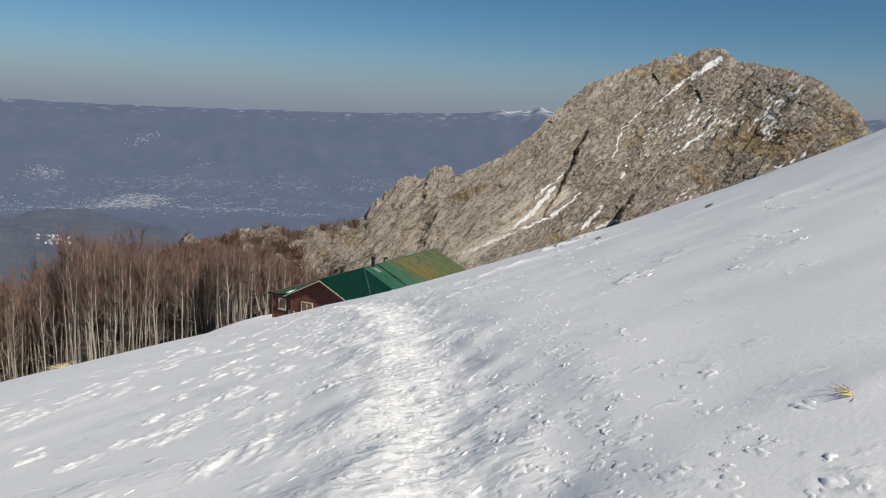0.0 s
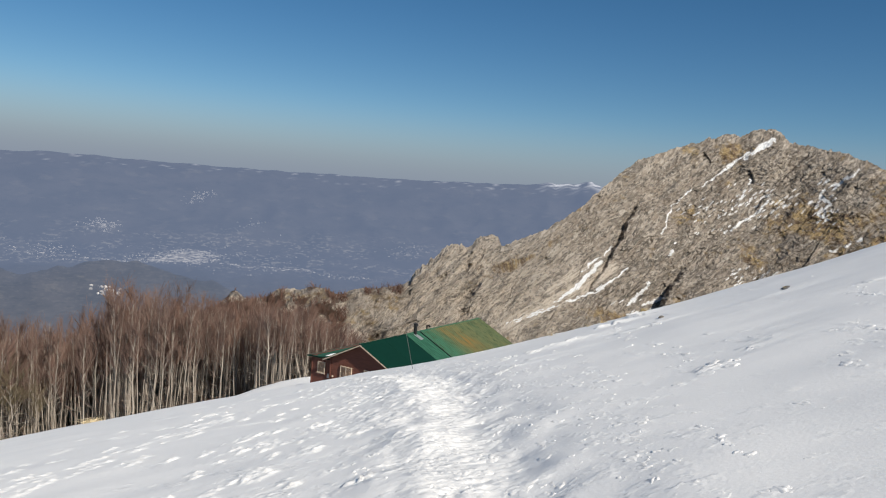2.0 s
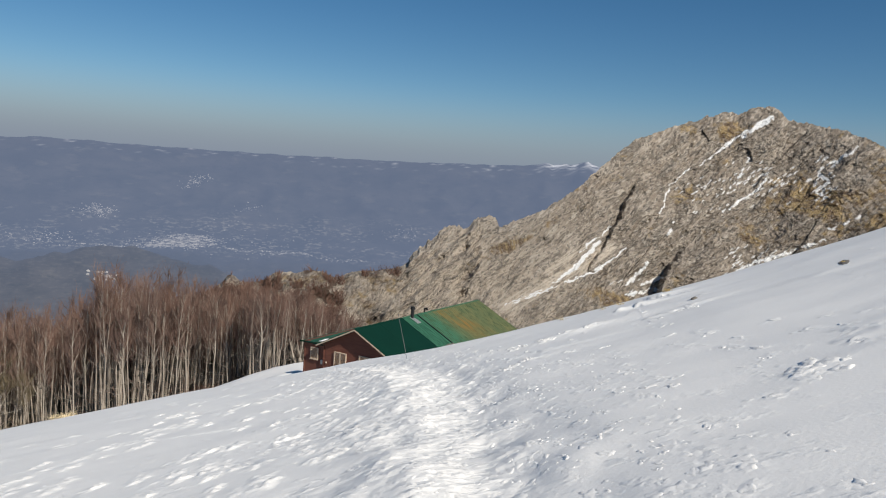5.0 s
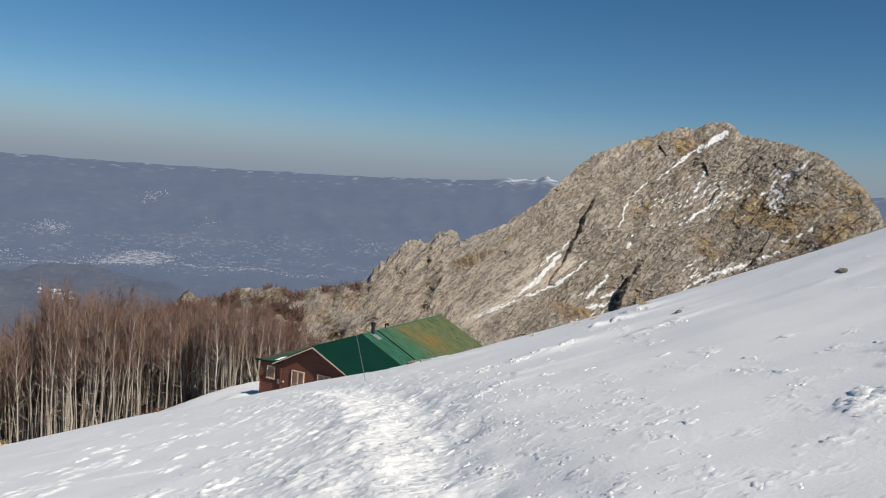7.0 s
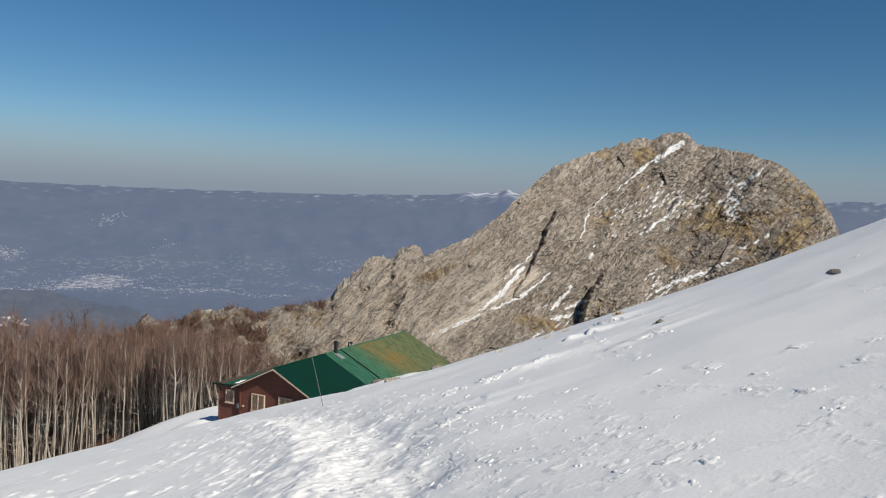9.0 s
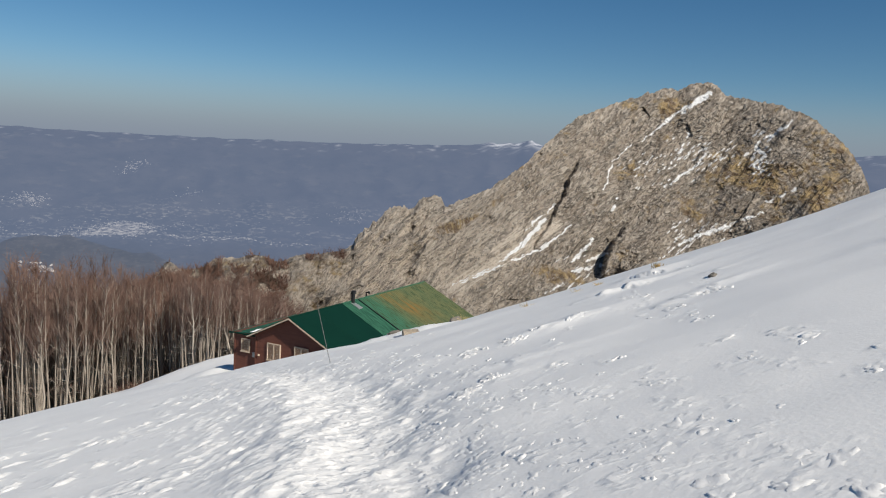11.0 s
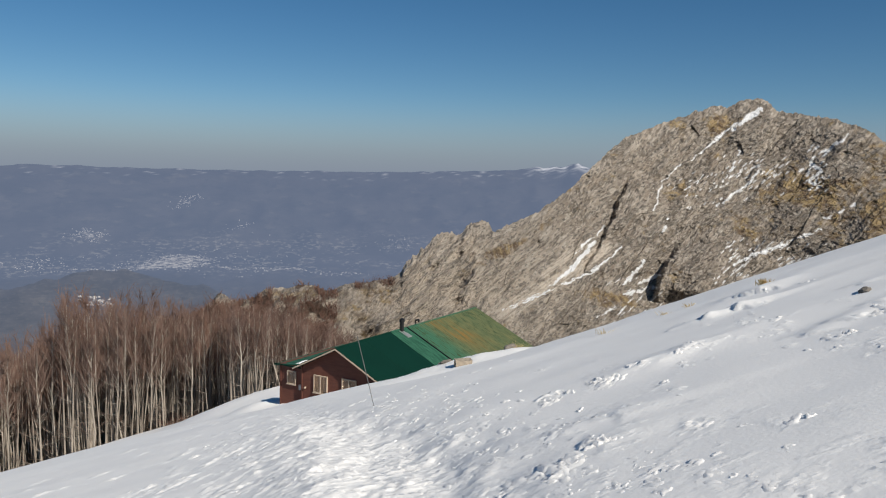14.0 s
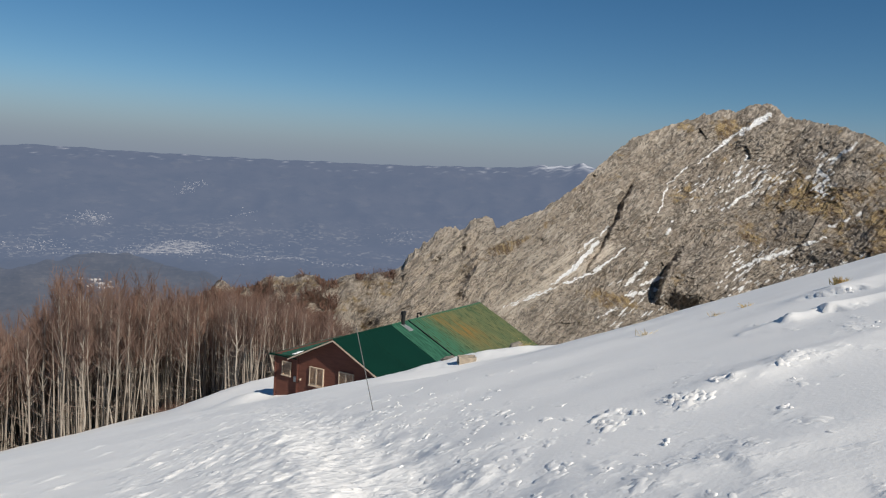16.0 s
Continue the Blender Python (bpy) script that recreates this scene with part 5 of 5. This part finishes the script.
def window(parent, x, y, z, w, h, leaves=2):
    """A casement in a cream frame, its top left corner at x, z, in a wall whose face is at y."""
    win = new("window")
    win.parent = parent
    win.matrix_basis = pose(x, y, z)
    t = 0.06
    bm = bmesh.new()
    box(bm, 0, w, -0.09, 0.05, -t, 0)
    box(bm, 0, w, -0.09, 0.05, -h, -h + t)
    box(bm, 0, t, -0.085, 0.05, -h + t, -t)
    box(bm, w - t, w, -0.085, 0.05, -h + t, -t)
    if leaves == 2:
        box(bm, w / 2 - 0.045, w / 2 + 0.045, -0.08, 0.05, -h + t, -t)
    part("window_frame", bm, TRIM, win, "pale wooden frame")
    part("sill", boxed(-0.04, w + 0.04, -0.13, 0.0, -h - 0.05, -h), TRIM, win)
    n = leaves
    for i in range(n):
        a = t + i * (w / 2 - t + 0.045) if n == 2 else t
        b = a + (w / 2 - t - 0.045 if n == 2 else w - 2 * t)
        part("pane", boxed(a, b, -0.055, -0.047, -h + t, -t), GLASS, win)
        part("shutter", boxed(a, b, -0.035, 0.0, -h + t, -t), SHUTTER, win, "closed brown inner shutter")
    return tagged(win, "two-leaf window in a cream frame" if n == 2 else "small cream-framed window")


def roof_sheet(name, s0, s1, u0, u1, mat, parent, label, lift=0.0, rib=0.5, side=1, drop=PITCH, top=0.0):
    """A sloping metal sheet with low ribs that run down it, from the ridge at u0 to the eave at u1."""
    bm = bmesh.new()
    thick = 0.06
    n = max(1, round((s1 - s0) / rib))
    prof = []
    for i in range(n):
        a, b = s0 + (s1 - s0) * i / n, s0 + (s1 - s0) * (i + 1) / n
        prof += [(a, 0.0), (b - 0.07, 0.0), (b - 0.05, 0.022), (b - 0.015, 0.022)]
    prof.append((s1, 0.0))
    tops = [[bm.verts.new((side * u, s, top - drop * u + lift + z)) for s, z in prof] for u in (u0, (u0 + u1) / 2, u1)]
    low = [[bm.verts.new((side * u, s, top - drop * u + lift - thick)) for s, z in prof] for u in (u0, u1)]
    for r0, r1 in zip(tops, tops[1:]):
        for i in range(len(prof) - 1):
            bm.faces.new((r0[i], r0[i + 1], r1[i + 1], r1[i]))
    for i in range(len(prof) - 1):
        bm.faces.new((low[0][i], low[1][i], low[1][i + 1], low[0][i + 1]))
        bm.faces.new((tops[2][i], tops[2][i + 1], low[1][i + 1], low[1][i]))
        bm.faces.new((tops[0][i + 1], tops[0][i], low[0][i], low[0][i + 1]))
    for e in (0, len(prof) - 1):
        bm.faces.new((tops[0][e], tops[1][e], tops[2][e], low[1][e], low[0][e]))
    bmesh.ops.recalc_face_normals(bm, faces=bm.faces[:])
    return part(name, bm, mat, parent, label)


def build_hut():
    hut = new("mountain_hut")
    hut.matrix_basis = HUT
    left, right, deep, long = -3.25, 5.35, -5.6, 19.74
    under = -0.16

    def gable(z):
        """The spans of gable wall at a height, with the windows left open."""
        reach = (under - z) / PITCH
        a, b = max(left, -reach), min(right, reach)
        return [(a, b)] if b - a > 0.02 else []

    front = bmesh.new()
    prism(front, [(left, deep), (right, deep), (right, under - PITCH * right), (0, under), (left, under + PITCH * left)], 0.30, 0.5)
    wall = part("gable_wall", front, CLADDING, hut, "red-brown timber gable wall")
    part("cladding", boards(gable, 0.30, deep, under - 0.04), CLADDING, wall)
    part("right_wall", boxed(right - 0.2, right, 0.5, long - 0.3, deep, under - PITCH * right), CLADDING, hut)
    part("left_wall", boxed(left, left + 0.2, 0.5, long - 0.3, deep, under + PITCH * left), CLADDING, hut)
    rear = prism(bmesh.new(), [(left, deep), (right, deep), (right, under - PITCH * right), (0, under), (left, under + PITCH * left)], long - 0.3, long - 0.1)
    part("rear_wall", rear, CLADDING, hut)
    # lean-to on the shaded side, set back from the gable
    set_back = 0.55
    wing = part("lean_to_wall", boxed(-5.40, left - 0.004, set_back, set_back + 0.2, deep, -1.92), CLADDING, hut, "red-brown timber wall of the lean-to")
    part("cladding", boards(lambda z: [(-5.40, left - 0.02)], set_back, deep, -1.92), CLADDING, wing)
    part("lean_to_side", boxed(-5.40, -5.2, set_back + 0.2, 8.0, deep, -1.92), CLADDING, hut)
    part("corner_post", boxed(-5.44, -5.34, set_back - 0.07, set_back + 0.05, deep, -1.92), CLADDING, hut)
    part("corner_post", boxed(left - 0.05, left + 0.06, 0.23, 0.35, deep, under + PITCH * left - 0.02), CLADDING, hut)
    roof_sheet("lean_to_roof", 0.35, 8.2, 2.9, 5.85, TEAL_GREEN, hut, "green sheet roof of the lean-to", side=-1, drop=0.13, top=-1.28, rib=0.6)
    part("lean_to_fascia", boxed(-5.8, -3.3, 0.30, 0.35, -2.02, -1.93), NEW_GREEN, hut, "dark green fascia board")
    # main roof
    roof_sheet("new_roof_slope", -0.28, 6.24, 0.02, 5.75, NEW_GREEN, hut, "smooth dark green metal sheet", rib=3.3)
    roof_sheet("new_roof_slope", -0.28, 6.24, 0.02, 3.65, NEW_GREEN, hut, "smooth dark green metal sheet", side=-1)
    roof_sheet("faded_roof_slope", 6.25, 8.45, 0.02, 5.75, TEAL_GREEN, hut, "faded blue-green metal sheet", lift=-0.02, rib=0.3)
    roof_sheet("old_roof_slope", 8.46, long, 0.02, 5.75, RUSTY_GREEN, hut, "old green metal sheet with rust runs", lift=0.03, rib=0.3)
    roof_sheet("old_roof_slope", 6.25, long, 0.02, 3.65, TEAL_GREEN, hut, "faded green metal sheet", lift=-0.02, side=-1)
    for name, a, b, mat in (("ridge_cap", -0.3, 6.2, NEW_GREEN), ("ridge_cap", 6.26, long, TEAL_GREEN)):
        bm = prism(bmesh.new(), [(-0.13, -0.03), (0, 0.05), (0.13, -0.03), (0.13, -0.05), (0, 0.03), (-0.13, -0.05)], a, b)
        part(name, bm, mat, hut)
    for side, reach in ((1, 5.75), (-1, 3.65)):
        bm = prism(bmesh.new(), [(0, -0.05), (side * reach, -0.05 - PITCH * reach), (side * reach, -0.15 - PITCH * reach), (0, -0.15)], -0.31, -0.26)
        part("bargeboard", bm, TRIM, hut, "weathered cream bargeboard")
        bm = prism(bmesh.new(), [(0, -0.02), (side * reach, -0.02 - PITCH * reach), (side * reach, -0.16 - PITCH * reach), (0, -0.16)], long, long + 0.04)
        part("bargeboard", bm, NEW_GREEN, hut)
    bm = prism(bmesh.new(), [(0.05, 0.07), (5.75, 0.07 - PITCH * 5.7), (5.75, 0.0 - PITCH * 5.7), (0.05, 0.0)], 8.42, 8.48)
    part("roof_seam", bm, BLACK_IRON, hut, "dark raised sheet joint")
    # windows
    window(hut, -2.154, 0.25, -2.217, 1.15, 1.22)
    window(hut, 0.235, 0.25, -2.12, 1.15, 1.22)
    window(hut, 2.35, 0.25, -2.10, 1.15, 1.22)
    window(hut, -4.724, set_back - 0.05, -2.337, 0.76, 0.93, 1)
    # small fittings on the wall by the corner
    part("meter_box", boxed(-3.62, -3.40, set_back - 0.20, set_back - 0.05, -3.55, -3.2, bevel=0.01), GREY_METAL, hut, "small grey metal box on the wall")
    part("wall_lamp", boxed(-2.95, -2.85, 0.12, 0.25, -3.3, -3.18, bevel=0.01), TRIM, hut, "small pale wall lamp")
    # flue
    flue = new("flue")
    flue.parent = hut
    flue.matrix_basis = pose(0.18, 7.55, -0.1)
    bm = bmesh.new()
    bmesh.ops.create_cone(bm, cap_ends=True, segments=14, radius1=0.15, radius2=0.15, depth=0.75, matrix=pose(0, 0, 0.36))
    part("pipe", bm, BLACK_IRON, flue)
    bm = bmesh.new()
    bmesh.ops.create_cone(bm, cap_ends=True, segments=14, radius1=0.21, radius2=0.19, depth=0.22, matrix=pose(0, 0, 0.80))
    bmesh.ops.create_cone(bm, cap_ends=True, segments=14, radius1=0.22, radius2=0.07, depth=0.06, matrix=pose(0, 0, 0.93))
    part("cowl", bm, BLACK_IRON, flue, "black metal cowl")
    bm = bmesh.new()
    prism(bm, [(-0.1, -0.02), (0.75, -0.02 - PITCH * 0.75), (0.75, 0.04 - PITCH * 0.75), (-0.1, 0.04)], -0.26, 0.26)
    part("flashing", bm, GREY_METAL, flue, "pale metal flashing")
    tagged(flue, "black stove flue with a cowl")
    # bent vent on the ridge
    vent = bmesh.new()
    bmesh.ops.create_cone(vent, cap_ends=True, segments=10, radius1=0.06, radius2=0.06, depth=0.4, matrix=pose(-0.1, 9.9, 0.18))
    bmesh.ops.create_cone(vent, cap_ends=True, segments=10, radius1=0.07, radius2=0.06, depth=0.34, matrix=pose(0.03, 9.9, 0.36, 0, 70, 0))
    bmesh.ops.create_cone(vent, cap_ends=True, segments=10, radius1=0.10, radius2=0.09, depth=0.10, matrix=pose(0.18, 9.9, 0.31, 0, 70, 0))
    part("roof_vent", vent, BLACK_IRON, hut, "bent black vent pipe")
    return tagged(hut, "red-brown timber mountain hut with green metal roof", "hut")


build_hut()


def roof_snow():
    """Old snow left along the top of the lean-to roof."""
    bm = bmesh.new()
    rng = random.Random(5)
    low, high = [], []
    for i in range(13):
        y = 0.45 + 0.22 * i
        a, b = -4.05 + rng.uniform(-0.2, 0.2) + 0.05 * i, -3.40 + rng.uniform(-0.05, 0.05)
        for x, lift in ((a, 0.0), (a + 0.10, 0.06), ((a + b) / 2, 0.10), (b, 0.06), (b + 0.05, 0.0)):
            low.append(bm.verts.new((x, y, -1.28 + 0.13 * x + 0.035 + lift * (0.0 if i in (0, 12) else 1.0))))
    for i in range(12):
        for k in range(4):
            bm.faces.new((low[5 * i + k], low[5 * i + k + 1], low[5 * i + k + 6], low[5 * i + k + 5]))
        high.append(bm.faces.new((low[5 * i], low[5 * i + 5], low[5 * i + 9], low[5 * i + 4])))
    bmesh.ops.recalc_face_normals(bm, faces=bm.faces)
    me = bpy.data.meshes.new("snow_patch")
    bm.to_mesh(me)
    bm.free()
    me.materials.append(SNOW)
    ob = new("snow_patch", me)
    ob.matrix_basis = HUT
    tagged(ob, "thin patch of old snow on the lean-to roof", "snow")


roof_snow()


# ---- small things on the snow ----
def build_stake():
    verts, faces = [], []
    foot = Vector((-2.33, 26.02, height(-2.33, 26.02) - 0.25))
    top = Vector((-2.76, 26.25, foot.z + 1.50))
    tube(verts, faces, [foot, foot.lerp(top, 0.5), top], [0.008, 0.007, 0.006], 8)
    faces.append(tuple(range(len(verts) - 8, len(verts))))
    tagged(new("marker_stake", mesh_of("marker_stake", verts, faces, STAKE_METAL)), "thin grey stake leaning in the snow", "stake")


def tuft(x, y, size, count, seed, mat=DRY_GRASS, spread_out=0.6, rise=1.0, label="tuft of dry yellow grass poking through snow"):
    rng = random.Random(seed)
    verts, faces = [], []
    z = height(x, y)
    for i in range(count):
        a = rng.uniform(0, 6.28)
        r = abs(rng.gauss(0, 0.35)) * size
        b = Vector((x + r * math.cos(a), y + r * math.sin(a) * 0.6, z - 0.03))
        d = Vector((math.cos(a) * spread_out * rng.random(), math.sin(a) * spread_out * rng.random(), rng.uniform(0.25, 0.8) * rise))
        tube(verts, faces, [b, b + d * size * 0.5, b + d * size * rng.uniform(0.7, 1) - Vector((0, 0, 0.05 * size))], [0.006, 0.005, 0.002], 3)
    tagged(new("grass_tuft", mesh_of("grass_tuft", verts, faces, mat)), label, "grass", group="grass tufts")


def stone(name, x, y, size, seed, mat, label, sink=0.35, shape=(1, 0.8, 0.6)):
    bm = bmesh.new()
    bmesh.ops.create_icosphere(bm, subdivisions=3, radius=size)
    for v in bm.verts:
        d = noise.noise(v.co * (1.7 / size) + Vector((seed, 0, 0)))
        e = noise.noise(v.co * (5 / size) + Vector((0, seed, 0)))
        v.co *= 1 + 0.35 * d + 0.12 * e
        v.co = Vector((v.co.x * shape[0], v.co.y * shape[1], v.co.z * shape[2]))
    me = bpy.data.meshes.new(name)
    bm.to_mesh(me)
    bm.free()
    me.materials.append(mat)
    ob = new(name, me)
    fall = Vector((float(slope(x - 0.2, y) - slope(x + 0.2, y)) / 0.4, float(slope(x, y - 0.2) - slope(x, y + 0.2)) / 0.4, 1))
    ob.matrix_basis = pose(x, y, height(x, y) + size * shape[2] * (1 - 2 * sink)) @ fall.to_track_quat("Z", "Y").to_matrix().to_4x4() @ pose(0, 0, 0, 0, 0, seed * 40)
    return tagged(ob, label, "stone")


build_stake()
tuft(2.48, 4.38, 0.075, 130, 3, STRAW, 2.2, 0.45, "flattened pale grass tuft lying on snow")
tuft(4.95, 26.75, 0.22, 110, 4)
tuft(2.1, 27.4, 0.20, 26, 7, STRAW, 0.9, 1.0, "sparse pale weed stalks poking through snow")
tuft(3.3, 27.5, 0.18, 26, 8, STRAW, 0.9, 1.0, "sparse pale weed stalks poking through snow")
tuft(3.8, 27.6, 0.18, 26, 9, DRY_GRASS, 0.9, 1.0, "sparse dry grass stalks poking through snow")
tuft(-18.5, 36.6, 0.5, 170, 21, STRAW, 1.6, 0.6, "pale dry grass at the edge of the wood")
tuft(-33.2, 96.0, 1.7, 150, 22, SHRUB, 1.2, 0.7, "dead brown leaves and stalks at the wood's edge")
tuft(-35.5, 97.0, 1.7, 150, 23, SHRUB, 1.2, 0.7, "dead brown leaves and stalks at the wood's edge")
tuft(6.95, 20.25, 0.10, 30, 6, spread_out=1.8, rise=0.5)
# thin dark slab put in for the dark line of a low ledge opening
stone("stone", 6.88, 20.3, 0.20, 9, DARK_STONE, "flat dark slab standing in for the dark opening of a low snow ledge", 0.62, (2.7, 0.5, 0.13))
stone("stone", 4.33, 21.6, 0.09, 9, DARK_STONE, "small dark stone half buried in snow", 0.45, (1.5, 0.8, 0.5))


def stone_block(x, y, w, d, h, turn, label):
    """A rough squared block with knocked corners."""
    bm = bmesh.new()
    box(bm, -w / 2, w / 2, -d / 2, d / 2, 0, h)
    bmesh.ops.subdivide_edges(bm, edges=bm.edges[:], cuts=4, use_grid_fill=True)
    for v in bm.verts:
        v.co += Vector((noise.noise(v.co * 3), noise.noise(v.co * 3 + Vector((9, 0, 0))), noise.noise(v.co * 3 + Vector((0, 9, 0))))) * 0.07
    me = bpy.data.meshes.new("stone_block")
    bm.to_mesh(me)
    bm.free()
    me.materials.append(STONE)
    ob = new("stone_block", me)
    ob.matrix_basis = pose(x, y, height(x, y) - 0.14, 0, 0, turn)
    return tagged(ob, label, "stone")


stone_block(-1.38, 57.3, 1.0, 0.6, 0.5, 12, "pale squared stone block on the snow beside the hut")
stone("stone", -2.5, 59.6, 0.30, 8, DARK_STONE, "dark stone on the snow beside the hut", 0.4, (1.5, 0.8, 0.5))
stone("stone", 1.5, 60.6, 0.34, 9, DARK_STONE, "dark mossy stone on the snow beside the hut", 0.4, (1.6, 0.8, 0.7))
tuft(1.9, 60.6, 0.7, 40, 14, DRY_GRASS, 0.9, 1.0, "dry grass on the snow bank beside the hut")
